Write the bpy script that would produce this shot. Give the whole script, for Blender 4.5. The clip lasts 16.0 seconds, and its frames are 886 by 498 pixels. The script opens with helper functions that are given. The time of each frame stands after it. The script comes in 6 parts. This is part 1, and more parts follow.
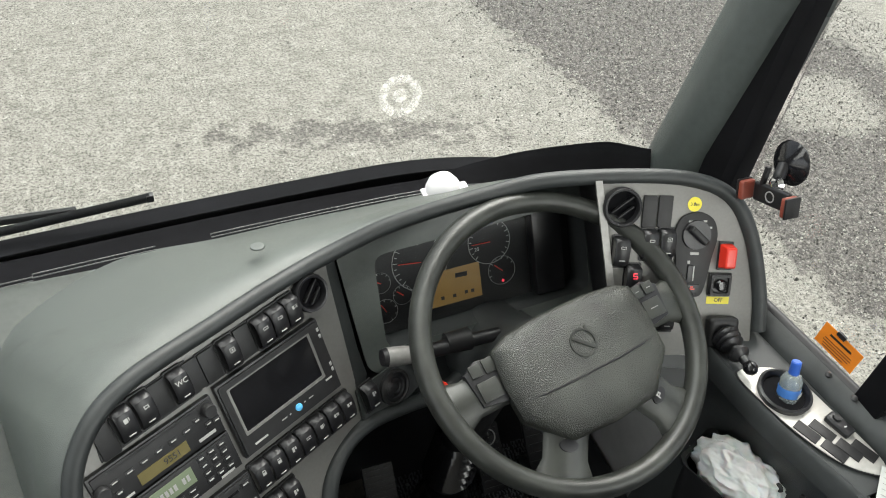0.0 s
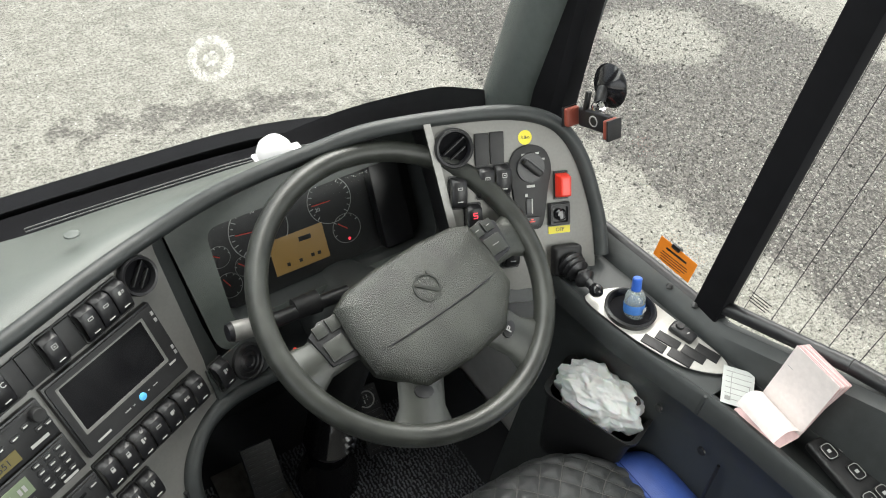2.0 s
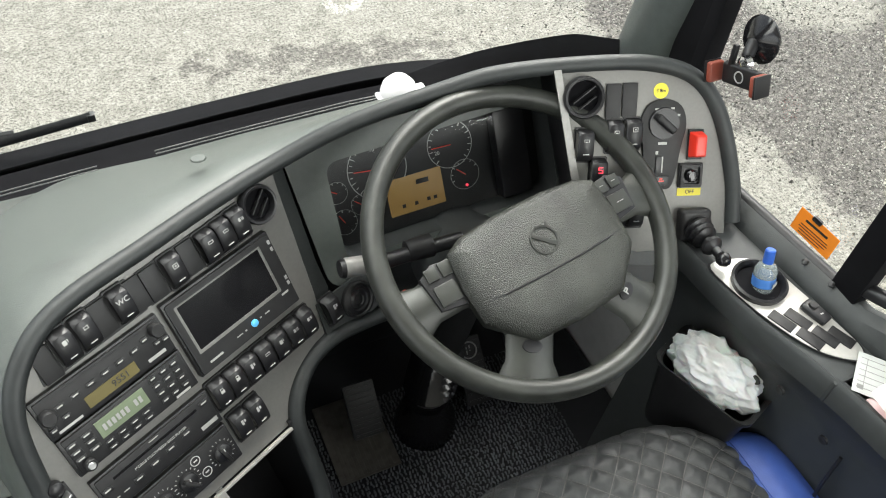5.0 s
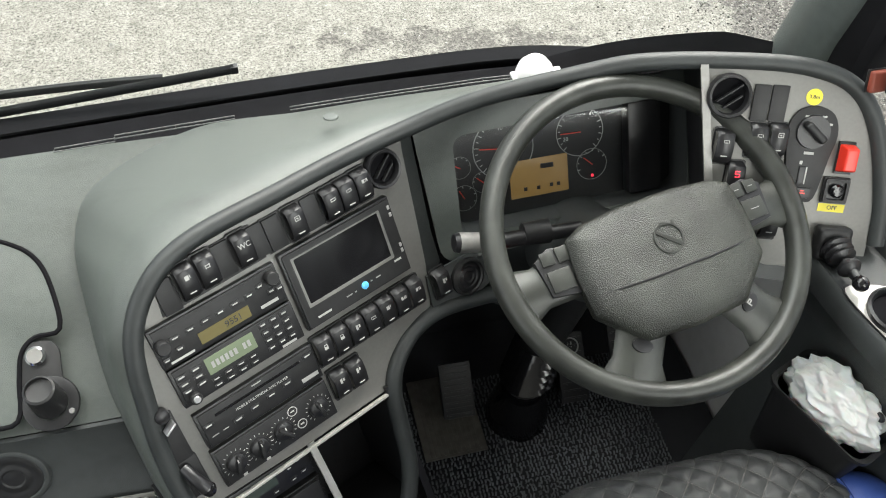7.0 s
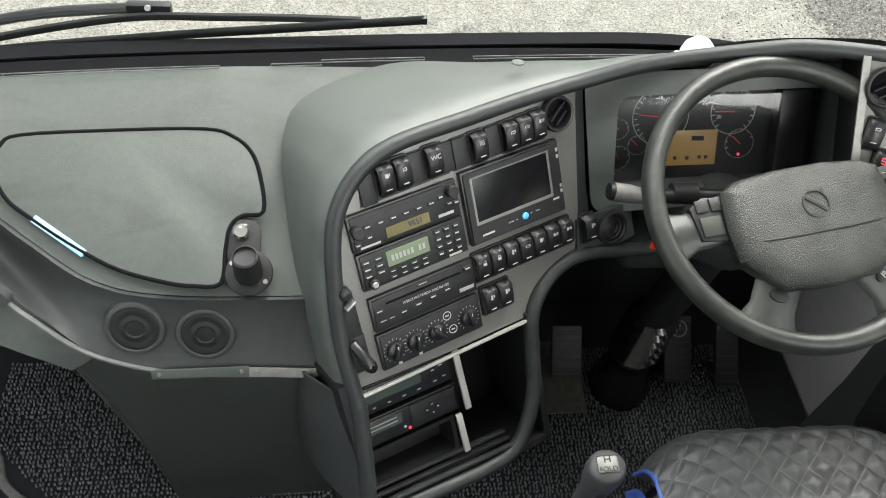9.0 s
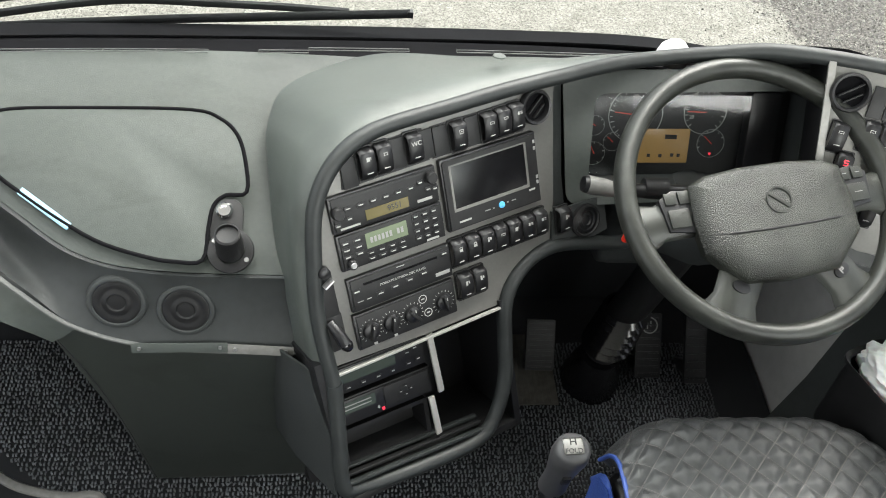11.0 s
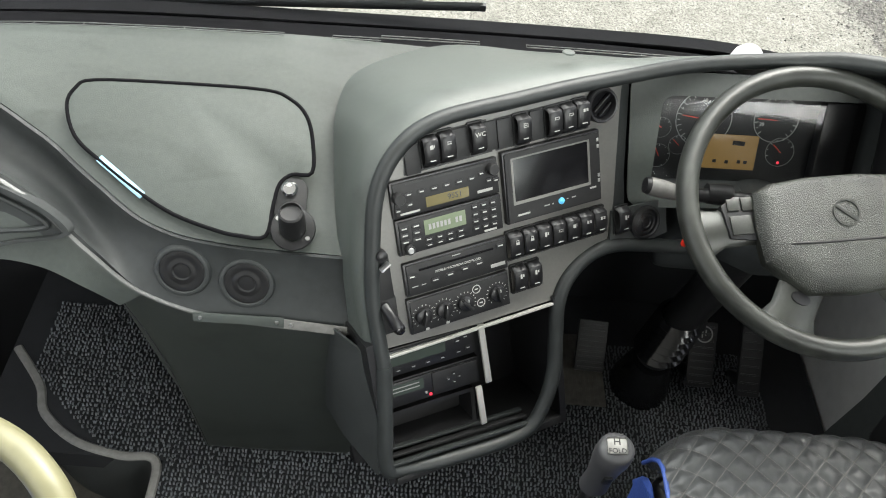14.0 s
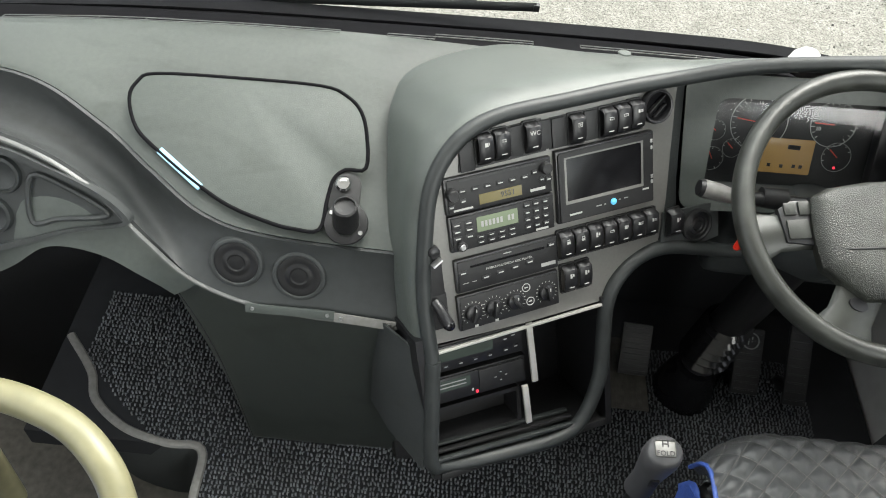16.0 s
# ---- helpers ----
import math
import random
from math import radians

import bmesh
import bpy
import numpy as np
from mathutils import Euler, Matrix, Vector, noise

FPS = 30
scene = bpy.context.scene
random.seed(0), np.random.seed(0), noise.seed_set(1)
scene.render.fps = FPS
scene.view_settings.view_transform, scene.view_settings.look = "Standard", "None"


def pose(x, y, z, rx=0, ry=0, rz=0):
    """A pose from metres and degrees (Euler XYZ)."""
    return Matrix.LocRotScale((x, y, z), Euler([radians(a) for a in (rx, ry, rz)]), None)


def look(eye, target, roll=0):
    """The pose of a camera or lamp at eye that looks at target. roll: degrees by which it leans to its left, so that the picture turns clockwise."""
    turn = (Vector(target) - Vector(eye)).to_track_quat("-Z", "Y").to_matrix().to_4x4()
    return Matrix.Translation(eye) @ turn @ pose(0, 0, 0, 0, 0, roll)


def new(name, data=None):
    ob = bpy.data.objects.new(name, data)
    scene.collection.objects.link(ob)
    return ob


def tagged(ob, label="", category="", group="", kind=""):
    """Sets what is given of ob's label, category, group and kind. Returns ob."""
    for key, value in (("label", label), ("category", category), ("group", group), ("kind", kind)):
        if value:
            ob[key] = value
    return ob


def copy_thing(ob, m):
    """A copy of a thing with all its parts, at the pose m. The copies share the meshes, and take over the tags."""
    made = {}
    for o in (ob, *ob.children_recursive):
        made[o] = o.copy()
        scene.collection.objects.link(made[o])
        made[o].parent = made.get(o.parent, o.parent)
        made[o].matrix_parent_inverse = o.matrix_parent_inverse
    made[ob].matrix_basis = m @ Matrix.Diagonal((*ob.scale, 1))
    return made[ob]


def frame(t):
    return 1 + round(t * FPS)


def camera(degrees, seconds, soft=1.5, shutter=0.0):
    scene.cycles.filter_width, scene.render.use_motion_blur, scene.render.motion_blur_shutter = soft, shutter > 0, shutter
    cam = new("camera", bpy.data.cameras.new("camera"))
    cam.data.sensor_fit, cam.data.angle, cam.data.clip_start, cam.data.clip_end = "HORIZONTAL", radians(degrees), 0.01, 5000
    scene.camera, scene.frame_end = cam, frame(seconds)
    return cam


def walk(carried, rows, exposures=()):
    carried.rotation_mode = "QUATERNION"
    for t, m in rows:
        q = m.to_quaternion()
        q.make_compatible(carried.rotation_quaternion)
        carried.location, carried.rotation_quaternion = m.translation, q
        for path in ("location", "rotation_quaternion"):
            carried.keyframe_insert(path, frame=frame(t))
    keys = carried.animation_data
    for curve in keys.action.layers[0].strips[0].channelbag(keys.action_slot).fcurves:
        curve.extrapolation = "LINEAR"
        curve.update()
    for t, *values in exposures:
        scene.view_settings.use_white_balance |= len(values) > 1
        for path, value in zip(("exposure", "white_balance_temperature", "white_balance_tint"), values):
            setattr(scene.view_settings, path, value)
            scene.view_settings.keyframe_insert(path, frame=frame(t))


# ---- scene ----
cam = camera(58.0, 16.0, soft=1.0)
PATH = [
    (0, (0.24, 0.277, 1.704), (0.935, 1.547, 0.324), 8.8),
    (0.5, (0.255, 0.276, 1.715), (0.968, 1.564, 0.361), 7.0),
    (1, (0.287, 0.256, 1.705), (1.107, 1.524, 0.394), 6.7),
    (1.5, (0.289, 0.253, 1.679), (1.173, 1.411, 0.308), 8.0),
    (2, (0.314, 0.24, 1.681), (1.224, 1.332, 0.275), 9.1),
    (2.5, (0.323, 0.248, 1.685), (1.226, 1.319, 0.258), 9.4),
    (3, (0.335, 0.242, 1.685), (1.235, 1.309, 0.253), 9.6),
    (3.5, (0.318, 0.246, 1.667), (1.166, 1.32, 0.21), 8.7),
    (6, (0.306, 0.259, 1.638), (0.82, 1.452, 0.118), 5.0),
    (6.5, (0.298, 0.259, 1.628), (0.748, 1.472, 0.102), 4.1),
    (7, (0.298, 0.256, 1.621), (0.693, 1.483, 0.092), 4.6),
    (7.5, (0.303, 0.25, 1.612), (0.627, 1.444, 0.04), 6.6),
    (8, (0.264, 0.166, 1.608), (0.502, 1.369, 0.029), 5.2),
    (8.5, (0.163, 0.09, 1.648), (0.364, 1.347, 0.106), 5.3),
    (9, (0.138, 0.091, 1.628), (0.357, 1.384, 0.12), 6.6),
    (11.5, (0.144, 0.035, 1.637), (0.397, 1.342, 0.144), 10.2),
    (12, (0.146, 0.032, 1.635), (0.359, 1.356, 0.151), 9.6),
    (12.5, (0.137, 0.022, 1.636), (0.335, 1.355, 0.159), 9.8),
    (13, (0.137, 0.025, 1.64), (0.307, 1.328, 0.132), 9.6),
    (13.5, (0.139, 0.024, 1.64), (0.279, 1.323, 0.127), 9.2),
    (14, (0.143, 0.024, 1.639), (0.262, 1.323, 0.123), 8.9),
    (14.5, (0.145, 0.018, 1.639), (0.263, 1.31, 0.118), 8.9),
    (15, (0.142, 0.015, 1.642), (0.255, 1.292, 0.106), 9.0),
    (15.5, (0.133, 0.017, 1.637), (0.235, 1.309, 0.114), 9.2),
    (16, (0.115, 0.011, 1.636), (0.151, 1.311, 0.117), 7.5),
]
walk(cam, [(t, look(eye, target, roll)) for t, eye, target, roll in PATH], [(0, 0.87), (2, 1.04), (3.5, 1.14), (7, 1.22), (7.5, 1.30), (8, 1.46), (8.6, 1.24), (9.2, 1.20), (12, 1.30), (16, 1.25)])

# ---- world and light ----
world = bpy.data.worlds.new("overcast_sky")
scene.world = world
world.use_nodes = True
wn = world.node_tree
wn.nodes.clear()
sky = wn.nodes.new("ShaderNodeTexSky")
sky.sky_type = 'NISHITA'
sky.sun_disc = False
sky.sun_elevation, sky.sun_rotation = radians(52), radians(35)
sky.air_density, sky.dust_density, sky.ozone_density = 1.0, 6.0, 1.0
bg = wn.nodes.new("ShaderNodeBackground")
bg.inputs[1].default_value = 0.15
hs = wn.nodes.new("ShaderNodeHueSaturation")
hs.inputs["Saturation"].default_value = 0.35
out = wn.nodes.new("ShaderNodeOutputWorld")
wn.links.new(sky.outputs[0], hs.inputs["Color"])
wn.links.new(hs.outputs[0], bg.inputs[0])
wn.links.new(bg.outputs[0], out.inputs[0])
sun = bpy.data.lights.new("sun", 'SUN')
sun.energy, sun.angle, sun.color = 1.3, radians(25), (1.0, 0.97, 0.92)
sun_ob = new("sun", sun)
sun_ob.matrix_world = pose(0, 0, 6, 38, 0, 145)


def sky_opening(name, m, w, h, watts):
    """Daylight entering through one of the coach's own window openings."""
    l = bpy.data.lights.new(name, 'AREA')
    l.shape, l.size, l.size_y, l.energy, l.color = 'RECTANGLE', w, h, watts, (0.98, 1.0, 0.955)
    new(name, l).matrix_world = m


sky_opening("windscreen_daylight", look((0.0, 1.08, 1.78), (0.1, 0.2, 0.7)), 2.2, 0.6, 12)
sky_opening("entrance_daylight", look((-1.27, -0.05, 1.30), (0.2, 0.5, 0.5)), 1.5, 1.2, 4)
sky_opening("side_window_daylight", look((1.17, -0.55, 1.35), (0.2, 0.4, 0.5)), 1.4, 0.8, 14)


# ---- materials ----
def mat(name, col, rough=0.6, metal=0.0, var=0.12, scale=30.0, bump=0.0, bscale=400.0, spec=0.5, col2=None, big=3.0, coat=0.0, emit=None):
    """Two-scale colour variation, roughness variation and fine relief, in object space metres."""
    m = bpy.data.materials.new(name)
    m.use_nodes = True
    nt = m.node_tree
    b = nt.nodes["Principled BSDF"]
    tc = nt.nodes.new("ShaderNodeTexCoord")
    n1 = nt.nodes.new("ShaderNodeTexNoise")
    n1.inputs["Scale"].default_value, n1.inputs["Detail"].default_value = scale, 6
    n2 = nt.nodes.new("ShaderNodeTexNoise")
    n2.inputs["Scale"].default_value, n2.inputs["Detail"].default_value = big, 3
    mx = nt.nodes.new("ShaderNodeMath")
    mx.operation = 'MULTIPLY_ADD'
    mx.inputs[1].default_value = 0.5
    half = nt.nodes.new("ShaderNodeMath")
    half.operation = 'MULTIPLY'
    half.inputs[1].default_value = 0.5
    nt.links.new(tc.outputs["Object"], n1.inputs["Vector"])
    nt.links.new(tc.outputs["Object"], n2.inputs["Vector"])
    nt.links.new(n2.outputs[0], half.inputs[0])
    nt.links.new(n1.outputs[0], mx.inputs[0])
    nt.links.new(half.outputs[0], mx.inputs[2])
    r = nt.nodes.new("ShaderNodeValToRGB")
    c2 = col2 or tuple(min(1, c * (1 + 2 * var)) for c in col)
    c1 = tuple(c * (1 - var) for c in col)
    r.color_ramp.elements[0].position, r.color_ramp.elements[1].position = 0.35, 0.65
    r.color_ramp.elements[0].color, r.color_ramp.elements[1].color = (*c1, 1), (*c2, 1)
    nt.links.new(mx.outputs[0], r.inputs[0])
    nt.links.new(r.outputs[0], b.inputs["Base Color"])
    rr = nt.nodes.new("ShaderNodeMapRange")
    rr.inputs[3].default_value, rr.inputs[4].default_value = rough * 0.82, min(1, rough * 1.18)
    nt.links.new(mx.outputs[0], rr.inputs[0])
    nt.links.new(rr.outputs[0], b.inputs["Roughness"])
    b.inputs["Metallic"].default_value = metal
    b.inputs["Specular IOR Level"].default_value = spec
    b.inputs["Coat Weight"].default_value = coat
    if emit:
        b.inputs["Emission Color"].default_value, b.inputs["Emission Strength"].default_value = (*emit[0], 1), emit[1]
    if bump:
        v = nt.nodes.new("ShaderNodeTexVoronoi")
        v.inputs["Scale"].default_value = bscale
        nt.links.new(tc.outputs["Object"], v.inputs["Vector"])
        bp = nt.nodes.new("ShaderNodeBump")
        bp.inputs["Strength"].default_value, bp.inputs["Distance"].default_value = bump, 0.001
        nt.links.new(v.outputs[0], bp.inputs["Height"])
        nt.links.new(bp.outputs[0], b.inputs["Normal"])
    return m


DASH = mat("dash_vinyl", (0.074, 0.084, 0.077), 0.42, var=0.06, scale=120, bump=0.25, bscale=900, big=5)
# dark plastic; on the speaker band its tone also stands in for shade
DASH2 = mat("dash_dark_plastic_and_shade", (0.034, 0.0375, 0.0375), 0.52, var=0.14, scale=60, bump=0.2, bscale=900)
EDGE = mat("rubber_edge", (0.020, 0.023, 0.023), 0.5, var=0.2, scale=40, bump=0.15, bscale=1400)
TRIM = mat("grey_trim", (0.185, 0.182, 0.172), 0.42, var=0.05, scale=200, metal=0.25, bump=0.15, bscale=1500)


def scuff(m, dark=0.75, scale=3.2):
    """Hand marks: soft darker smears over the vinyl, stretched along x."""
    nt = m.node_tree
    b = nt.nodes["Principled BSDF"]
    src = b.inputs["Base Color"].links[0].from_socket
    tc = nt.nodes.new("ShaderNodeTexCoord")
    mp = nt.nodes.new("ShaderNodeMapping")
    mp.inputs["Scale"].default_value = (0.8, 2.2, 1.2)
    n = nt.nodes.new("ShaderNodeTexNoise")
    n.inputs["Scale"].default_value, n.inputs["Detail"].default_value, n.inputs["Distortion"].default_value = scale * 2.2, 7, 0.6
    r = nt.nodes.new("ShaderNodeMapRange")
    r.inputs[1].default_value, r.inputs[2].default_value, r.inputs[3].default_value, r.inputs[4].default_value = 0.56, 0.70, 0.0, 1.0
    mx = nt.nodes.new("ShaderNodeMix")
    mx.data_type, mx.blend_type = 'RGBA', 'MULTIPLY'
    mx.inputs[7].default_value = (dark, dark, dark * 0.98, 1)
    nt.links.new(tc.outputs["Object"], mp.inputs[0])
    nt.links.new(mp.outputs[0], n.inputs["Vector"])
    nt.links.new(n.outputs[0], r.inputs[0])
    nt.links.new(r.outputs[0], mx.inputs[0])
    nt.links.new(src, mx.inputs[6])
    nt.links.new(mx.outputs[2], b.inputs["Base Color"])


scuff(DASH, 0.80)
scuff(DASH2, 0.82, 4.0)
BLACK = mat("black_plastic", (0.010, 0.010, 0.011), 0.36, var=0.25, scale=80, bump=0.1, bscale=900)
BLACK2 = mat("matt_black_plastic", (0.012, 0.012, 0.0125), 0.46, var=0.25, scale=80, bump=0.15, bscale=1600, spec=0.4)
GLOSS = mat("gloss_black", (0.008, 0.008, 0.009), 0.12, var=0.2)
WHEEL = mat("wheel_leather", (0.020, 0.0215, 0.0185), 0.36, var=0.35, scale=35, bump=0.16, bscale=1500, big=9)
PAD = mat("airbag_pad", (0.020, 0.0215, 0.018), 0.33, var=0.4, scale=25, bump=0.75, bscale=620, big=7)
WHITE = mat("white_print", (0.40, 0.40, 0.385), 0.6, var=0.05)
GREYP = mat("grey_print", (0.30, 0.30, 0.29), 0.6, var=0.05)
WHITEP = mat("white_plastic", (0.80, 0.79, 0.80), 0.35, var=0.03)
PAPER = mat("paper", (0.74, 0.68, 0.66), 0.8, var=0.05, scale=90)
PINK = mat("pink_paper", (0.66, 0.47, 0.47), 0.8, var=0.06, scale=90)
PAPER2 = mat("form_paper", (0.55, 0.57, 0.55), 0.7, var=0.06)
ORANGE = mat("orange_label", (0.75, 0.22, 0.012), 0.5, var=0.06)
YELLOW = mat("yellow_label", (0.72, 0.62, 0.03), 0.5, var=0.05)
RED = mat("red_plastic", (0.62, 0.03, 0.015), 0.35, var=0.08)
REDLED = mat("red_lamp", (0.5, 0.02, 0.03), 0.4, emit=((1.0, 0.04, 0.08), 0.5))
BLUE = mat("blue_vinyl", (0.05, 0.10, 0.36), 0.42, var=0.12, scale=40, bump=0.3, bscale=700)
BLUEBTN = mat("blue_button", (0.10, 0.42, 0.72), 0.35, var=0.05, emit=((0.1, 0.45, 0.8), 0.15))
LCD = mat("green_display", (0.15, 0.185, 0.12), 0.25, var=0.05, emit=((0.5, 0.6, 0.42), 0.025))
AMBER = mat("amber_display", (0.23, 0.148, 0.058), 0.25, var=0.06, emit=((0.7, 0.42, 0.12), 0.05))
DIMLCD = mat("dim_green_display", (0.060, 0.075, 0.062), 0.25, var=0.05)
AMBERD = mat("amber_radio_display", (0.13, 0.11, 0.045), 0.25, var=0.05)
SEAT = mat("quilted_leather", (0.055, 0.057, 0.058), 0.29, var=0.2, scale=60, bump=0.3, bscale=900)
STITCH = mat("grey_stitching", (0.12, 0.115, 0.11), 0.7)
METAL = mat("brushed_metal", (0.50, 0.50, 0.50), 0.35, metal=0.9, var=0.1, scale=120)
CHROME = mat("chrome", (0.75, 0.75, 0.76), 0.12, metal=1.0, var=0.03)
SILVER = mat("silver_paint", (0.48, 0.47, 0.44), 0.38, metal=0.35, var=0.05, scale=150)
GRIPG = mat("gear_grip_grey", (0.065, 0.065, 0.068), 0.45, var=0.12)
OLIVE = mat("olive_rail_paint", (0.190, 0.180, 0.105), 0.38, var=0.14, scale=30)
STALKG = mat("worn_stalk_grey", (0.22, 0.216, 0.205), 0.4, metal=0.2, var=0.15, scale=90)
STRIPG = mat("grey_trim_strip", (0.085, 0.088, 0.086), 0.42, metal=0.1, var=0.12, scale=60)
TAN = mat("tan_leather", (0.20, 0.045, 0.028), 0.45, var=0.15)
WALLG = mat("grey_wall_panel", (0.45, 0.45, 0.44), 0.7, var=0.06)
CEIL = mat("ceiling_fabric", (0.72, 0.72, 0.70), 0.9, var=0.05, scale=60)
CARPET = mat("black_loop_mat", (0.078, 0.085, 0.092), 0.5, var=0.45, scale=90, big=6)
MATBASE = mat("mat_backing", (0.010, 0.011, 0.013), 0.8, var=0.3)
LEDGE = mat("deep_black_felt", (0.006, 0.006, 0.007), 0.95, var=0.2, spec=0.1)
DULL = mat("dusty_rubber_mat", (0.075, 0.070, 0.060), 0.75, var=0.3, scale=60)
BLUEPLAST = mat("pale_blue_film", (0.30, 0.55, 0.72), 0.4, var=0.1)
PILLAR = mat("pillar_plastic", (0.055, 0.064, 0.062), 0.5, var=0.12, scale=60, bump=0.2, bscale=900)


def glass_mat(name, tint=(1, 1, 1), rough=0.0, ior=1.14):
    """Thin clear pane: mostly transparent, with a weak mirror."""
    m = bpy.data.materials.new(name)
    m.use_nodes = True
    nt = m.node_tree
    nt.nodes.clear()
    o = nt.nodes.new("ShaderNodeOutputMaterial")
    mix = nt.nodes.new("ShaderNodeMixShader")
    tr = nt.nodes.new("ShaderNodeBsdfTransparent")
    gl = nt.nodes.new("ShaderNodeBsdfGlossy")
    fr = nt.nodes.new("ShaderNodeFresnel")
    fr.inputs[0].default_value = ior
    gl.inputs["Roughness"].default_value = rough
    tr.inputs[0].default_value = (*tint, 1)
    nt.links.new(fr.outputs[0], mix.inputs[0])
    nt.links.new(tr.outputs[0], mix.inputs[1])
    nt.links.new(gl.outputs[0], mix.inputs[2])
    nt.links.new(mix.outputs[0], o.inputs[0])
    return m


GLASS = glass_mat("window_glass", (0.96, 0.98, 0.97))
LENS = glass_mat("instrument_lens", (0.92, 0.94, 0.95), 0.10, 1.6)


def smear_mat():
    """Dried water film left on the glass: white specks, half transparent."""
    m = bpy.data.materials.new("dried_smear")
    m.use_nodes = True
    nt = m.node_tree
    nt.nodes.clear()
    o = nt.nodes.new("ShaderNodeOutputMaterial")
    mix = nt.nodes.new("ShaderNodeMixShader")
    tr = nt.nodes.new("ShaderNodeBsdfTransparent")
    df = nt.nodes.new("ShaderNodeBsdfTranslucent")
    df.inputs[0].default_value = (0.9, 0.9, 0.85, 1)
    tc = nt.nodes.new("ShaderNodeTexCoord")
    n = nt.nodes.new("ShaderNodeTexNoise")
    n.inputs["Scale"].default_value, n.inputs["Detail"].default_value = 90, 5
    r = nt.nodes.new("ShaderNodeMapRange")
    r.inputs[1].default_value, r.inputs[2].default_value = 0.38, 0.72
    r.inputs[3].default_value, r.inputs[4].default_value = 0.06, 0.55
    nt.links.new(tc.outputs["Object"], n.inputs["Vector"])
    nt.links.new(n.outputs[0], r.inputs[0])
    nt.links.new(r.outputs[0], mix.inputs[0])
    nt.links.new(tr.outputs[0], mix.inputs[1])
    nt.links.new(df.outputs[0], mix.inputs[2])
    nt.links.new(mix.outputs[0], o.inputs[0])
    return m


SMEAR = smear_mat()


def bag_mat():
    m = mat("thin_white_plastic", (0.78, 0.79, 0.78), 0.3, var=0.05)
    b = m.node_tree.nodes["Principled BSDF"]
    b.inputs["Transmission Weight"].default_value = 0.15
    b.inputs["Subsurface Weight"].default_value = 0.1
    return m


BAG = bag_mat()


def ground_mat():
    """Worn yard: pale concrete, a darker tarmac strip with a ragged border, patches, stones and a broken dark scar."""
    m = bpy.data.materials.new("yard_surface")
    m.use_nodes = True
    nt = m.node_tree
    b = nt.nodes["Principled BSDF"]
    b.inputs["Roughness"].default_value = 0.85
    L = nt.links.new
    tc = nt.nodes.new("ShaderNodeTexCoord")

    def node(kind, **kw):
        n = nt.nodes.new(kind)
        for k, v in kw.items():
            n.inputs[k].default_value = v
        return n

    def math(op, a, c):
        n = nt.nodes.new("ShaderNodeMath")
        n.operation = op
        for i, v in enumerate((a, c)):
            if isinstance(v, (int, float)):
                n.inputs[i].default_value = v
            else:
                L(v, n.inputs[i])
        return n.outputs[0]

    def ramp(v, lo, hi, clo, chi):
        r = nt.nodes.new("ShaderNodeValToRGB")
        r.color_ramp.elements[0].position, r.color_ramp.elements[1].position = lo, hi
        r.color_ramp.elements[0].color, r.color_ramp.elements[1].color = (*clo, 1), (*chi, 1)
        L(v, r.inputs[0])
        return r.outputs[0]

    def blend(f, a, c):
        n = nt.nodes.new("ShaderNodeMix")
        n.data_type = 'RGBA'
        L(f, n.inputs[0])
        L(a, n.inputs[6])
        L(c, n.inputs[7])
        return n.outputs[2]

    def step(v, lo, hi):
        n = node("ShaderNodeMapRange")
        n.inputs[1].default_value, n.inputs[2].default_value = lo, hi
        L(v, n.inputs[0])
        return n.outputs[0]

    sep = node("ShaderNodeSeparateXYZ")
    L(tc.outputs["Object"], sep.inputs[0])
    X, Y = sep.outputs[0], sep.outputs[1]
    fine = node("ShaderNodeTexNoise", Scale=26.0, Detail=9.0, Roughness=0.82)
    mid = node("ShaderNodeTexNoise", Scale=7.0, Detail=6.0, Roughness=0.65)
    wide = node("ShaderNodeTexNoise", Scale=1.3, Detail=4.0)
    stones = node("ShaderNodeTexVoronoi", Scale=45.0)
    for n in (fine, mid, wide, stones):
        L(tc.outputs["Object"], n.inputs["Vector"])
    pale = ramp(fine.outputs[0], 0.40, 0.60, (0.15, 0.144, 0.122), (0.47, 0.455, 0.40))
    grit = node("ShaderNodeTexNoise", Scale=70.0, Detail=5.0, Roughness=0.8)
    L(tc.outputs["Object"], grit.inputs["Vector"])
    speck = ramp(grit.outputs[0], 0.40, 0.52, (0.16, 0.155, 0.15), (1.0, 1.0, 1.0))
    pale2 = ramp(mid.outputs[0], 0.30, 0.62, (0.17, 0.163, 0.136), (0.38, 0.367, 0.32))
    half = node("ShaderNodeValue")
    half.outputs[0].default_value = 0.5
    pale = blend(half.outputs[0], pale, pale2)
    dark = ramp(fine.outputs[0], 0.43, 0.66, (0.036, 0.033, 0.029), (0.46, 0.43, 0.385))
    dark2 = ramp(stones.outputs["Distance"], 0.05, 0.5, (0.42, 0.395, 0.355), (0.062, 0.057, 0.050))
    dark = blend(half.outputs[0], dark, dark2)
    wob = math('MULTIPLY', math('SUBTRACT', mid.outputs[0], 0.5), 0.9)
    # strip of tarmac between two borders that run almost along the coach
    b1 = math('ADD', math('SUBTRACT', X, math('SUBTRACT', 3.75, math('MULTIPLY', Y, 0.19))), wob)
    b2 = math('ADD', math('SUBTRACT', math('SUBTRACT', 6.75, math('MULTIPLY', Y, 0.34)), X), wob)
    strip = math('MULTIPLY', step(b1, -0.04, 0.06), step(b2, -0.05, 0.08))
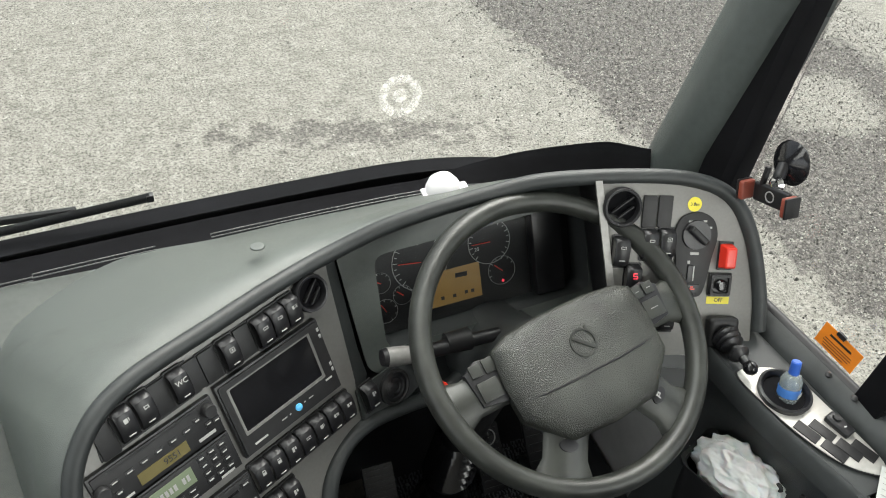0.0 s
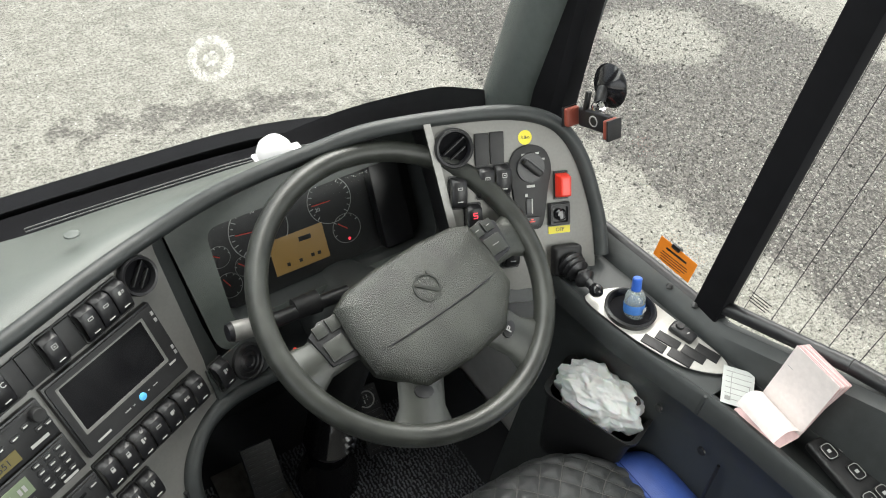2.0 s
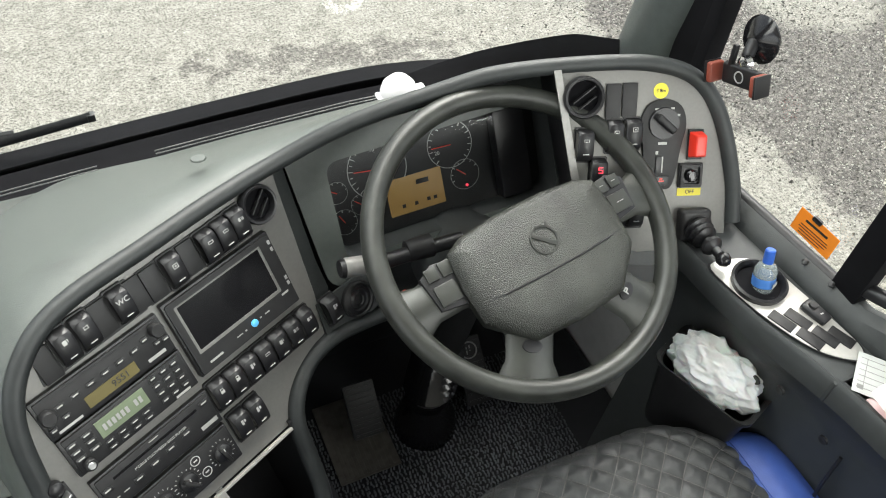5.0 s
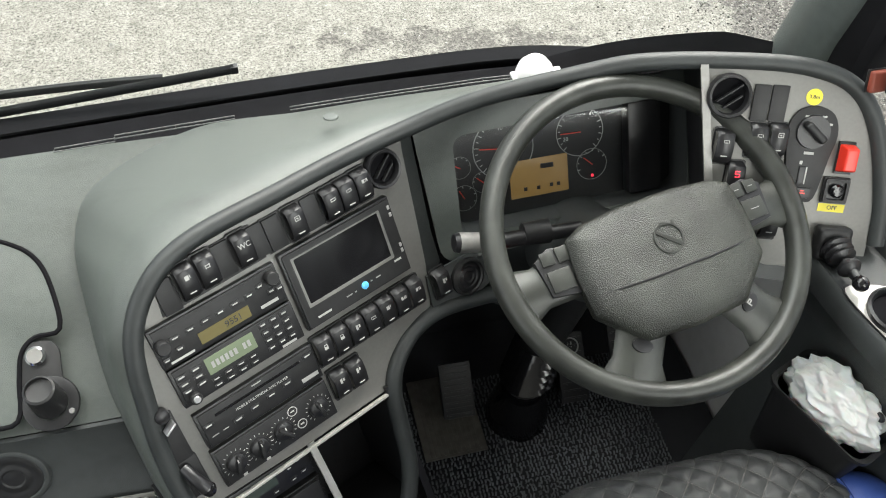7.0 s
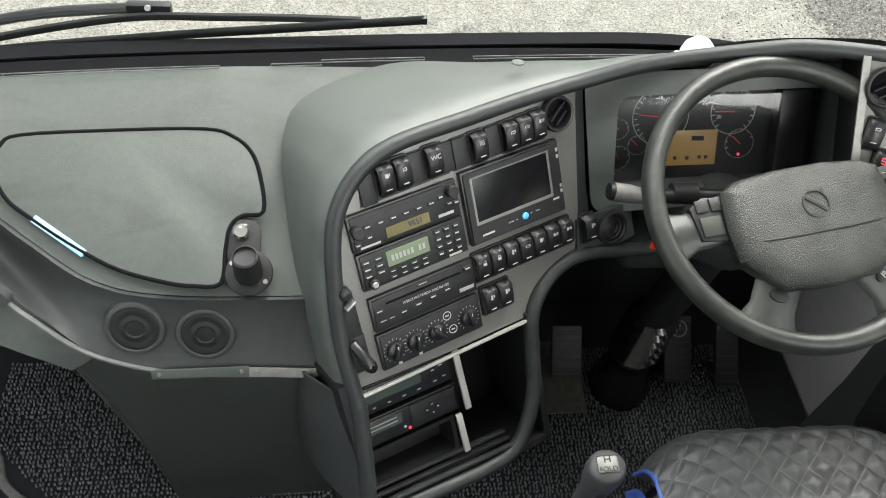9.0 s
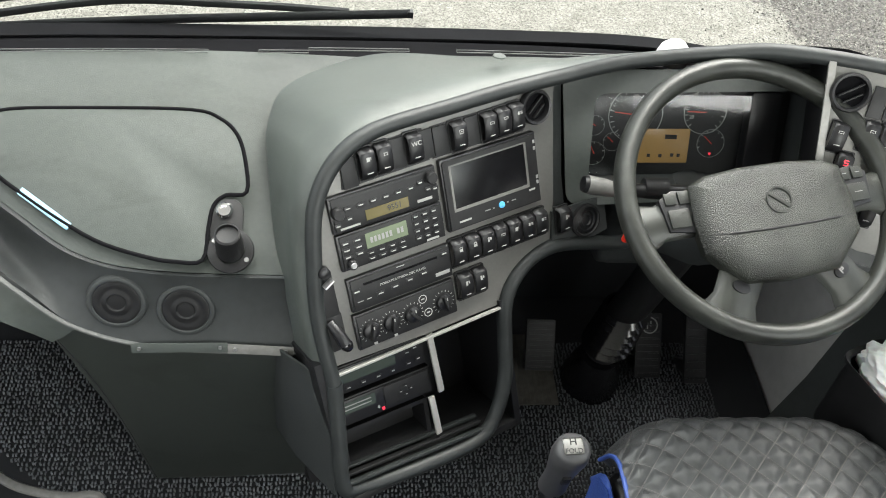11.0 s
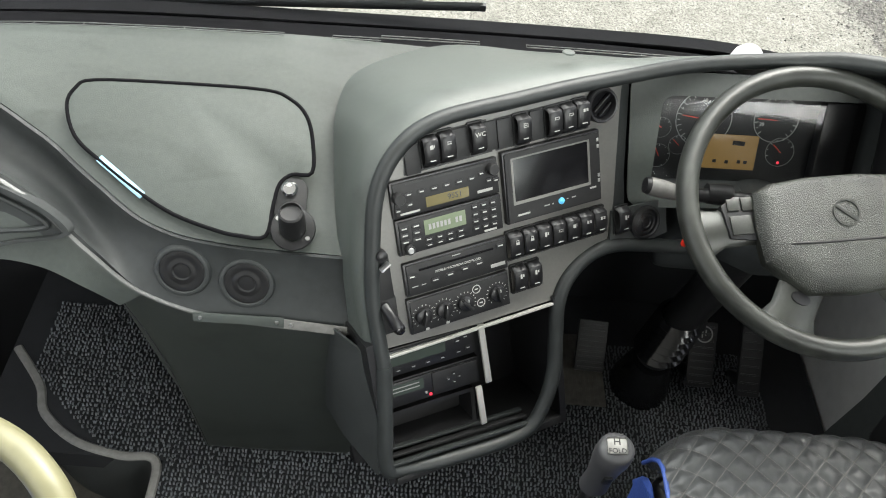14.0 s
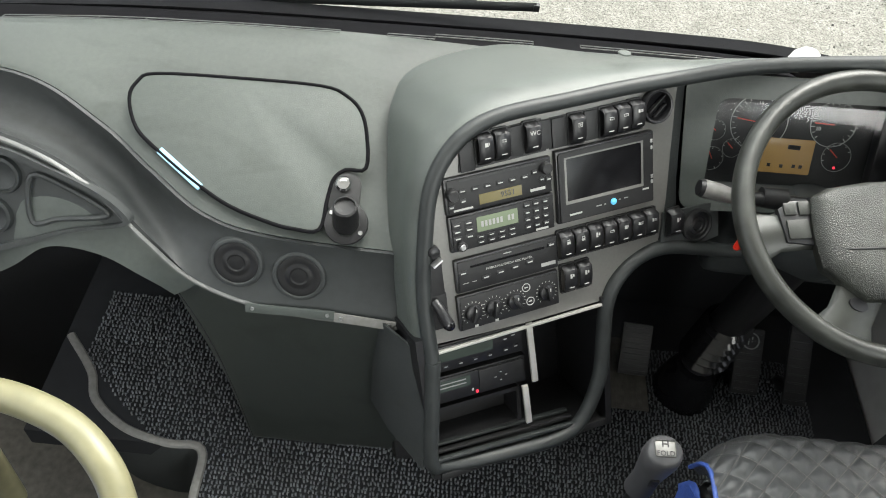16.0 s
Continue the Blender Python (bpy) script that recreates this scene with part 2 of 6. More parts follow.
    # pale islands in the strip
    isl = math('SUBTRACT', math('ADD', math('POWER', math('MULTIPLY', math('SUBTRACT', X, 4.6), 1.6), 2), math('POWER', math('MULTIPLY', math('SUBTRACT', Y, 3.35), 1.9), 2)), math('MULTIPLY', wide.outputs[0], 1.2))
    strip = math('MULTIPLY', strip, step(math('ADD', isl, math('MULTIPLY', wob, 1.6)), -0.25, 0.05))
    # scar across the pale part
    sx = math('POWER', math('MULTIPLY', math('SUBTRACT', X, 1.45), 1.0), 2)
    sy = math('POWER', math('MULTIPLY', math('SUBTRACT', math('ADD', Y, math('MULTIPLY', X, 0.2)), 4.08), 6.0), 2)
    scar = step(math('ADD', math('ADD', sx, sy), math('MULTIPLY', math('SUBTRACT', mid.outputs[0], 0.5), 5.0)), 0.75, 0.35)
    col = blend(strip, pale, dark)
    col = blend(math('MULTIPLY', scar, 0.7), col, dark)
    mul = nt.nodes.new("ShaderNodeMix")
    mul.data_type, mul.blend_type = 'RGBA', 'MULTIPLY'
    mul.inputs[0].default_value = 0.85
    L(col, mul.inputs[6])
    L(speck, mul.inputs[7])
    L(mul.outputs[2], b.inputs["Base Color"])
    bp = nt.nodes.new("ShaderNodeBump")
    bp.inputs["Strength"].default_value, bp.inputs["Distance"].default_value = 0.6, 0.01
    L(fine.outputs[0], bp.inputs["Height"])
    L(bp.outputs[0], b.inputs["Normal"])
    return m


GROUND = ground_mat()


# ---- mesh helpers ----
def mesh_ob(name, bm, material, smooth=40):
    me = bpy.data.meshes.new(name)
    bmesh.ops.recalc_face_normals(bm, faces=bm.faces)
    bm.to_mesh(me)
    bm.free()
    me.materials.append(material)
    for p in me.polygons:
        p.use_smooth = True
    me.set_sharp_from_angle(angle=radians(smooth))
    return new(name, me)


def part(name, bm, material, parent=None, label="", smooth=40):
    ob = mesh_ob(name, bm, material, smooth)
    if parent:
        ob.parent = parent
    if label:
        tagged(ob, label)
    return ob


def thing(name, bm, material, label, category, m=None, group="", kind="", smooth=40):
    ob = mesh_ob(name, bm, material, smooth)
    if m is not None:
        ob.matrix_world = m
    return tagged(ob, label, category, group, kind)


def empty(name, label, category, m=None, group=""):
    ob = new(name)
    ob.empty_display_size = 0.02
    if m is not None:
        ob.matrix_world = m
    return tagged(ob, label, category, group)


def facing(x, y, z, yaw, lean):
    """Frame of a panel: local x to its right, y up along it, z out of its face."""
    return pose(x, y, z, 90 - lean, 0, yaw)


def box(w, h, d, at=(0, 0, 0), bev=0.0, seg=2, bm=None, rz=0.0, taper=1.0):
    """Box centred in x and y, standing on z = at[2], bevelled."""
    own = bmesh.new()
    bmesh.ops.create_cube(own, size=1)
    for v in own.verts:
        k = taper if v.co.z > 0 else 1.0
        v.co = Vector((v.co.x * w * k, v.co.y * h * k, (v.co.z + 0.5) * d))
    if bev:
        bmesh.ops.bevel(own, geom=own.edges[:], offset=bev, segments=seg, affect='EDGES', profile=0.6)
    own.transform(Matrix.Translation(at) @ Matrix.Rotation(radians(rz), 4, 'Z'))
    return merge(bm, own)


def merge(bm, own):
    if bm is None:
        return own
    me = bpy.data.meshes.new("tmp")
    own.to_mesh(me)
    own.free()
    bm.from_mesh(me)
    bpy.data.meshes.remove(me)
    return bm


def lathe(prof, seg=28, bm=None, m=None):
    """Turned solid about z from (radius, height) rows."""
    own = bmesh.new()
    rings = []
    for r, z in prof:
        if r < 1e-6:
            rings.append([own.verts.new((0, 0, z))])
        else:
            rings.append([own.verts.new((r * math.cos(2 * math.pi * i / seg), r * math.sin(2 * math.pi * i / seg), z)) for i in range(seg)])
    for a, c in zip(rings, rings[1:]):
        for i in range(seg):
            j = (i + 1) % seg
            q = [a[i % len(a)], a[j % len(a)], c[j % len(c)], c[i % len(c)]]
            q = list(dict.fromkeys(q))
            if len(q) > 2:
                own.faces.new(q)
    if m is not None:
        own.transform(m)
    return merge(bm, own)


def spline(pts, n, closed=False):
    """Catmull-Rom through the control points."""
    P = [Vector(p) for p in pts]
    res = []
    last = len(P) if closed else len(P) - 1
    for i in range(last):
        if closed:
            a, b, c, d = (P[(i + k) % len(P)] for k in (-1, 0, 1, 2))
        else:
            b, c = P[i], P[i + 1]
            a = P[i - 1] if i else 2 * b - c
            d = P[i + 2] if i + 2 < len(P) else 2 * c - b
        for k in range(n):
            t = k / n
            res.append(0.5 * (2 * b + (c - a) * t + (2 * a - 5 * b + 4 * c - d) * t * t + (3 * b - a - 3 * c + d) * t ** 3))
    if not closed:
        res.append(P[-1])
    return res


def tube(pts, rad, seg=10, closed=False, bm=None, flat=1.0, caps=True):
    """Swept round bar; rad: one radius or one a point."""
    own = bmesh.new()
    n = len(pts)
    rs = rad if isinstance(rad, (list, tuple)) else [rad] * n
    rings, side = [], None
    for i, p in enumerate(pts):
        if closed:
            d = pts[(i + 1) % n] - pts[i - 1]
        else:
            d = pts[min(i + 1, n - 1)] - pts[max(i - 1, 0)]
        d = d.normalized()
        if side is None:
            side = d.cross(Vector((0, 0, 1)))
            if side.length < 0.05:
                side = d.cross(Vector((1, 0, 0)))
        side = (side - d * side.dot(d)).normalized()
        up = side.cross(d)
        rings.append([own.verts.new(p + rs[i] * (math.cos(2 * math.pi * k / seg) * side + flat * math.sin(2 * math.pi * k / seg) * up)) for k in range(seg)])
    pairs = list(zip(rings, rings[1:])) + ([(rings[-1], rings[0])] if closed else [])
    for a, b in pairs:
        for k in range(seg):
            own.faces.new((a[k], a[(k + 1) % seg], b[(k + 1) % seg], b[k]))
    if not closed and caps:
        own.faces.new(rings[0][::-1])
        own.faces.new(rings[-1])
    return merge(bm, own)


def plate(outline, depth, at=0.0, bev=0.0, bm=None, seg=2):
    """Flat plate: outline in x, y from z = at to at + depth."""
    own = bmesh.new()
    vs = [own.verts.new((p[0], p[1], at)) for p in outline]
    f = own.faces.new(vs)
    g = bmesh.ops.extrude_face_region(own, geom=[f])
    top = [v for v in g["geom"] if isinstance(v, bmesh.types.BMVert)]
    bmesh.ops.translate(own, verts=top, vec=(0, 0, depth))
    bmesh.ops.recalc_face_normals(own, faces=own.faces)
    if bev:
        es = [e for e in own.edges if all(abs(v.co.z - at - depth) < 1e-6 for v in e.verts)]
        bmesh.ops.bevel(own, geom=es, offset=bev, segments=seg, affect='EDGES', profile=0.6)
    return merge(bm, own)


def framed(outline, inner, depth, at=0.0, bm=None):
    """Plate with an opening: outline and inner hold equally many points in the same order."""
    own = bmesh.new()
    rows = [[own.verts.new((p[0], p[1], z)) for p in o] for o, z in ((outline, at), (outline, at + depth), (inner, at + depth), (inner, at))]
    n = len(outline)
    for a, b in zip(rows, rows[1:] + rows[:1]):
        for i in range(n):
            own.faces.new((a[i], a[(i + 1) % n], b[(i + 1) % n], b[i]))
    return merge(bm, own)


def rrect(w, h, r, n=5, cx=0.0, cy=0.0):
    """Outline of a rectangle with round corners."""
    o = []
    for sx, sy, a0 in ((1, 1, 0), (-1, 1, 90), (-1, -1, 180), (1, -1, 270)):
        for k in range(n + 1):
            a = radians(a0 + 90 * k / n)
            o.append((cx + sx * (w / 2 - r) + r * math.cos(a), cy + sy * (h / 2 - r) + r * math.sin(a)))
    return o


def rquad(corners, r, n=5):
    """Outline of a four-cornered shape with round corners."""
    o = []
    m = len(corners)
    for i in range(m):
        p, c, q = Vector(corners[i - 1]), Vector(corners[i]), Vector(corners[(i + 1) % m])
        a, b = c + (p - c).normalized() * r, c + (q - c).normalized() * r
        for k in range(n + 1):
            t = k / n
            v = a * (1 - t) ** 2 + c * 2 * t * (1 - t) + b * t * t
            o.append((v.x, v.y))
    return o


def ring(r, n=40, cx=0.0, cy=0.0):
    return [(cx + r * math.cos(2 * math.pi * k / n), cy + r * math.sin(2 * math.pi * k / n)) for k in range(n)]


def loft(rows, thick=0.0, bm=None):
    """Skin through rows of points; thick: offset down the normals as a second skin."""
    own = bmesh.new()
    g = [[own.verts.new(p) for p in r] for r in rows]
    for a, b in zip(g, g[1:]):
        for i in range(len(a) - 1):
            own.faces.new((a[i], a[i + 1], b[i + 1], b[i]))
    if thick:
        bmesh.ops.recalc_face_normals(own, faces=own.faces)
        bmesh.ops.solidify(own, geom=own.faces[:], thickness=thick)
    return merge(bm, own)


def text(s, size, at, parent, material, name="lettering", rz=0.0, depth=0.0003):
    cu = bpy.data.curves.new(name, 'FONT')
    cu.body, cu.size, cu.extrude, cu.align_x, cu.align_y = s, size, depth, 'CENTER', 'CENTER'
    tmp = bpy.data.objects.new("tmp_text", cu)
    scene.collection.objects.link(tmp)
    bpy.context.view_layer.update()
    me = bpy.data.meshes.new_from_object(tmp.evaluated_get(bpy.context.evaluated_depsgraph_get()))
    bpy.data.objects.remove(tmp)
    me.materials.clear()
    me.materials.append(material)
    ob = new(name, me)
    ob.parent = parent
    ob.matrix_basis = pose(*at, 0, 0, rz)
    return ob


def bars(specs, z, material, parent, name="print_mark"):
    """Short printed bars (x, y, w, h), joined into one mark."""
    bm = None
    for x, y, w, h in specs:
        bm = box(w, h, 0.0004, (x, y, z), 0, bm=bm)
    return tagged(part(name, bm, material, parent), kind="stuff" if len(specs) > 1 else "")


# ---- setting: yard, coach shell ----
bm = bmesh.new()
bmesh.ops.create_grid(bm, x_segments=40, y_segments=40, size=400)
thing("ground", bm, GROUND, "worn pale concrete yard with a dark tarmac strip", "ground", pose(0, 0, -1.0), kind="structure")


def gravel_mat():
    """Loose grit: every stone its own grey, some pale, some dark."""
    m = bpy.data.materials.new("loose_grit")
    m.use_nodes = True
    nt = m.node_tree
    b = nt.nodes["Principled BSDF"]
    b.inputs["Roughness"].default_value = 0.8
    g = nt.nodes.new("ShaderNodeNewGeometry")
    r = nt.nodes.new("ShaderNodeValToRGB")
    e = r.color_ramp.elements
    e[0].position, e[0].color = 0.0, (0.05, 0.048, 0.043, 1)
    e[1].position, e[1].color = 1.0, (0.66, 0.64, 0.58, 1)
    k = e.new(0.45)
    k.color = (0.16, 0.155, 0.135, 1)
    k = e.new(0.7)
    k.color = (0.42, 0.41, 0.36, 1)
    nt.links.new(g.outputs["Random Per Island"], r.inputs[0])
    nt.links.new(r.outputs[0], b.inputs["Base Color"])
    return m


rg = random.Random(41)
gv, gf = [], []


def grit_stone(x, y, s_):
    """One flat six-cornered chip lying on the yard."""
    a0, i0 = rg.uniform(0, 6.28), len(gv)
    for k in range(5):
        rr0 = s_ * rg.uniform(0.65, 1.15)
        gv.append((x + rr0 * math.cos(a0 + k * 1.2566), y + 0.8 * rr0 * math.sin(a0 + k * 1.2566), -0.002))
    gv.append((x + rg.uniform(-0.2, 0.2) * s_, y + rg.uniform(-0.2, 0.2) * s_, s_ * rg.uniform(0.5, 0.9)))
    for k in range(5):
        gf.append((i0 + k, i0 + (k + 1) % 5, i0 + 5))


for i in range(26000):
    y = 1.6 + 10.0 * rg.random() ** 1.5
    x = rg.uniform(-3.2, 6.5) * (0.55 + 0.09 * y)
    if i % 3 == 0:
        x = 3.75 - 0.19 * y + 2.4 * rg.random()
    grit_stone(x, y, 0.0035 + 0.006 * rg.random() ** 3 + (0.012 if rg.random() < 0.004 else 0))
for i in range(14000):
    y = 1.2 + 7.5 * rg.random() ** 1.3
    grit_stone(3.75 - 0.19 * y + 3.0 * rg.random(), y, 0.005 + 0.009 * rg.random() ** 2.5)
for i in range(34000):
    y = -0.2 + 5.4 * rg.random()
    x = 2.3 + 3.6 * rg.random()
    if x < 3.6 - 0.19 * y and rg.random() < 0.7:
        continue
    grit_stone(x, y, 0.004 + 0.009 * rg.random() ** 2)
gme = bpy.data.meshes.new("loose_gravel")
gme.from_pydata(gv, [], gf)
gme.materials.append(gravel_mat())
gob = new("loose_gravel", gme)
gob.matrix_basis = pose(0, 0, -1.0)
tagged(gob, "scattered grey and pale grit lying on the yard", "gravel", kind="stuff")

bm = box(1.51, 7.4, 0.06, (0.445, -2.38, -0.06), 0.0)
box(0.40, 0.55, 0.06, (-0.51, 1.047, -0.06), 0.0, bm=bm)
box(1.0, 5.4, 0.06, (-0.81, -3.5, -0.06), 0.0, bm=bm)
FLOOR = thing("floor", bm, MATBASE, "dark cab floor under the loop matting", "floor", kind="structure")


def loop_mat():
    """Vinyl loop matting: thousands of small curled strands lying in rows."""
    rnd = random.Random(4)
    verts, faces = [], []
    y = 0.28
    while y < 1.16:
        x = -0.64
        while x < 1.06:
            if not (x < -0.305 and y < 0.775 + 1.0 * max(0.0, -0.42 - x) ** 1.1):
                a = rnd.gauss(0, 0.35) + 1.57
                ln, w, h = 0.0078 + rnd.random() * 0.002, 0.0021, 0.0035 + rnd.random() * 0.0035
                c, s = math.cos(a), math.sin(a)
                px, py = x + rnd.gauss(0, 0.0012), y + rnd.gauss(0, 0.0012)
                k = len(verts)
                for t, z in ((-0.5, 0.0), (-0.28, 0.8), (0.05, 1.0), (0.32, 0.75), (0.5, 0.0)):
                    for q in (-1, 1):
                        verts.append((px + c * t * ln - s * q * w, py + s * t * ln + c * q * w, 0.001 + z * h))
                for i in range(4):
                    faces.append((k + 2 * i, k + 2 * i + 1, k + 2 * i + 3, k + 2 * i + 2))
            x += 0.0085
        y += 0.0105
    me = bpy.data.meshes.new("loop_matting")
    me.from_pydata(verts, [], faces)
    me.materials.append(CARPET)
    for p in me.polygons:
        p.use_smooth = True
    return tagged(new("loop_matting", me), "black looped vinyl matting covering the cab floor", "floor mat", kind="stuff")


loop_mat()

# bulkhead under the windscreen, side walls, rear, roof
thing("wall_front", box(2.5, 0.05, 1.72, (0.0, 1.33, -1.0)), MATBASE, "dark bulkhead under the windscreen", "wall", kind="structure")
bm = box(0.05, 2.2, 1.60, (1.235, 0.25, -0.98))
box(0.06, 5.4, 1.8, (1.24, -3.5, -1.0), bm=bm)
box(0.06, 5.4, 0.4, (1.24, -3.5, 1.75), bm=bm)
thing("wall_right", bm, WALLG, "grey side wall panel below the windows", "wall", kind="structure")
bm = box(0.06, 5.4, 1.8, (-1.33, -3.5, -1.0))
box(0.06, 5.4, 0.4, (-1.33, -3.5, 1.75), bm=bm)
box(0.06, 0.5, 1.45, (-1.33, 1.1, -1.0), bm=bm)
thing("wall_left", bm, WALLG, "grey side wall panel behind the entrance", "wall", kind="structure")
thing("door_1", box(0.05, 1.9, 1.75, (-1.32, 0.0, -1.0), 0.005), LEDGE, "dark lower panel of the closed entrance door", "door", kind="structure")
thing("wall_rear", box(2.6, 0.06, 3.1, (-0.04, -6.1, -1.0)), WALLG, "grey rear bulkhead", "wall", kind="structure")
thing("ceiling", box(2.6, 7.4, 0.06, (-0.04, -2.45, 2.12)), CEIL, "pale fabric ceiling", "ceiling", kind="structure")

# windscreen: curved pane, base curve runs back towards the sides
SCREEN = [(-1.25, 1.02), (-0.95, 1.185), (-0.5, 1.272), (0.0, 1.318), (0.5, 1.345), (0.85, 1.335), (1.05, 1.28), (1.165, 1.215)]
sc = spline([(x, y, 0) for x, y in SCREEN], 6)
rows = []
for z in (0.74, 1.1, 1.5, 1.9, 2.15):
    rows.append([Vector((p.x, p.y - 0.20 * (z - 0.74), z)) for p in sc])
win = thing("window_1", loft(rows, 0.006), GLASS, "clear curved windscreen with dried marks", "windscreen", kind="structure")
win.visible_shadow = False
# dried suction mark on the inside of the glass
bm = framed(ring(0.036), ring(0.022), 0.0004)
framed(ring(0.012), ring(0.003), 0.0004, bm=bm)
part("suction_mark", bm, SMEAR, win, "dried ring left by a suction cup").matrix_basis = facing(0.664, 1.268, 0.998, -1, 11)

# dark ledge between dash and glass
sl = [(-1.2, 0.96), (-0.93, 1.09), (-0.5, 1.186), (0.0, 1.232), (0.5, 1.262), (0.8, 1.262), (1.02, 1.2), (1.13, 1.12)]
slot = spline([(x, y, 0.78) for x, y in sl], 6)
low = [Vector((p.x, p.y, 0.748 + 0.09 * max(0.0, min(1.0, (p.x - 0.75) / 0.35)))) for p in sc]
rows = [[p + Vector((0, -0.008, -0.005)) for p in slot], [p + Vector((0, 0.010, -0.030)) for p in slot], [p.lerp(q, 0.6) + Vector((0, 0, -0.02)) for p, q in zip(slot, low)], low, [q + Vector((0.0, 0.006, -0.05)) for q in low]]
thing("screen_ledge", loft(rows, 0.004), LEDGE, "black trim ledge at the foot of the windscreen", "trim", kind="structure")

# A pillar
PIL = [(1.168, 1.222), (1.150, 1.165), (1.160, 1.115), (1.172, 1.105), (1.168, 1.09), (1.176, 1.050), (1.215, 1.046), (1.24, 1.10), (1.235, 1.21), (1.19, 1.25)]
bm = bmesh.new()
rs = [[bm.verts.new((x, y - 0.16 * max(0, z - 0.8) * (1 if y > 1.05 else 0.15), z)) for x, y in PIL] for z in (0.66, 0.8, 1.2, 1.7, 2.15)]
for a, b in zip(rs, rs[1:]):
    for i in range(len(PIL)):
        bm.faces.new((a[i], a[(i + 1) % len(PIL)], b[(i + 1) % len(PIL)], b[i]))
thing("pillar_front", bm, PILLAR, "dark grey plastic windscreen pillar", "pillar", kind="structure", smooth=50)


def wall_x(y):
    """Where the glass of the driver's side stands."""
    return 1.20 - 0.1 * (y - 0.66)


def sill_rise(y):
    """How far the lower edge of the rear pane climbs behind the post."""
    return max(0.0, min(0.10, 0.36 * (0.60 - y)))


# side window: black frame, panes, sill
fr = empty("window_2", "driver's side window in a black frame", "window")
tagged(fr, kind="structure")
bm = None
for y0, y1, z0, z1 in ((0.615, 0.662, 0.76, 2.1), (1.004, 1.03, 0.70, 2.1)):
    bm = box(0.035, y1 - y0, z1 - z0, (wall_x((y0 + y1) / 2) + 0.008, (y0 + y1) / 2, z0), 0.004, bm=bm)
part("window_frame", bm, LEDGE, fr)
part("pillar_cover", box(0.008, 0.066, 1.40, (1.172, 1.058, 0.72), 0.002), LEDGE, fr, "black strip between pillar and window")
bm = None
for y0, y1, z in ((0.66, 1.0, 0.762), (-0.9, 0.62, 0.79)):
    c = (y0 + y1) / 2
    n_ = 1 if y0 > 0 else 8
    for i in range(n_):
        ya, yb = y1 - (y1 - y0) * i / n_, y1 - (y1 - y0) * (i + 1) / n_
        bm = tube([Vector((wall_x(ya) + 0.004, ya, z + 0.008 + sill_rise(ya))), Vector((wall_x(yb) + 0.004, yb, z + 0.008 + sill_rise(yb)))], 0.012, 10, bm=bm)
part("window_seal", bm, BLACK, fr, "black rubber window seal")
for y0, y1 in ((0.66, 0.99), (-0.9, 0.617)):
    own = box(0.005, y1 - y0, 1.3, (0, 0, 0), 0)
    own.transform(pose(wall_x((y0 + y1) / 2) + 0.012, (y0 + y1) / 2, 0.775, 0, 0, 5.7))
    p = part("pane", own, GLASS, fr)
    p.visible_shadow = False
bm = None
for k in range(16):
    y = 0.575 - k * 0.042
    x = wall_x(y) + 0.006
    bm = tube([Vector((x, y + 0.02, 0.80 + sill_rise(y))), Vector((x, y + 0.008, 1.2)), Vector((x, y, 1.9))], 0.0006, 4, bm=bm)
part("heating_wire", bm, BLACK, fr, "fine dark heating wires in the pane")
bars([(0.0, -k * 0.0055, 0.035 - 0.006 * (k % 2), 0.0016) for k in range(4)], 0, BLACK, fr).matrix_basis = pose(wall_x(0.585) + 0.004, 0.578, 0.858, 90, 0, -84.3)
# sloping inner sill under the glass
rows = []
for k in range(25):
    y = 1.02 - k * 0.07
    x = wall_x(y)
    h = sill_rise(y)
    rows.append([Vector((x + 0.015, y, 0.772 + h)), Vector((x - 0.004, y, 0.778 + h)), Vector((x - 0.022, y, 0.768 + h)), Vector((x - 0.03, y, 0.748 + 0.7 * h)), Vector((x - 0.03, y, 0.735))])
thing("window_sill", loft(rows, 0.004), DASH2, "dark grey plastic sill under the side window", "sill", kind="structure")
for y, z in ((0.705, 0.775), (0.655, 0.777)):
    thing("sill_screw", lathe([(0.005, 0), (0.005, 0.002), (0.003, 0.003), (0, 0.003)], 12), BLACK, "small black screw in the sill", "screw", pose(wall_x(y) - 0.013, y, z, 0, -25, 0), group="sill screws")

# ---- dashboard top: from the brow edge back to the slots ----
BROW = [(0.141, 0.709, 0.541), (0.117, 0.76, 0.63), (0.109, 0.80, 0.705), (0.109, 0.85, 0.792), (0.137, 0.895, 0.843), (0.192, 0.939, 0.865),
        (0.305, 0.996, 0.868), (0.398, 1.042, 0.869), (0.488, 1.077, 0.873), (0.60, 1.087, 0.903), (0.744, 1.074, 0.938), (0.829, 1.06, 0.956),
        (0.955, 1.026, 0.965), (1.049, 0.993, 0.965), (1.107, 0.959, 0.946), (1.135, 0.915, 0.899), (1.145, 0.858, 0.821), (1.140, 0.821, 0.765)]
BACK = [(0.078, 0.79, 0.515), (0.062, 0.835, 0.60), (0.045, 0.89, 0.66), (0.030, 0.985, 0.712), (0.025, 1.075, 0.757), (0.06, 1.16, 0.776),
        (0.20, 1.245, 0.780), (0.36, 1.253, 0.780), (0.488, 1.261, 0.780), (0.60, 1.264, 0.780), (0.744, 1.263, 0.785), (0.829, 1.258, 0.790),
        (0.955, 1.245, 0.795), (1.049, 1.21, 0.795), (1.125, 1.14, 0.785), (1.160, 1.03, 0.775), (1.168, 0.93, 0.770), (1.165, 0.86, 0.760)]
e, k = spline(BROW, 6), spline(BACK, 6)
rows = []
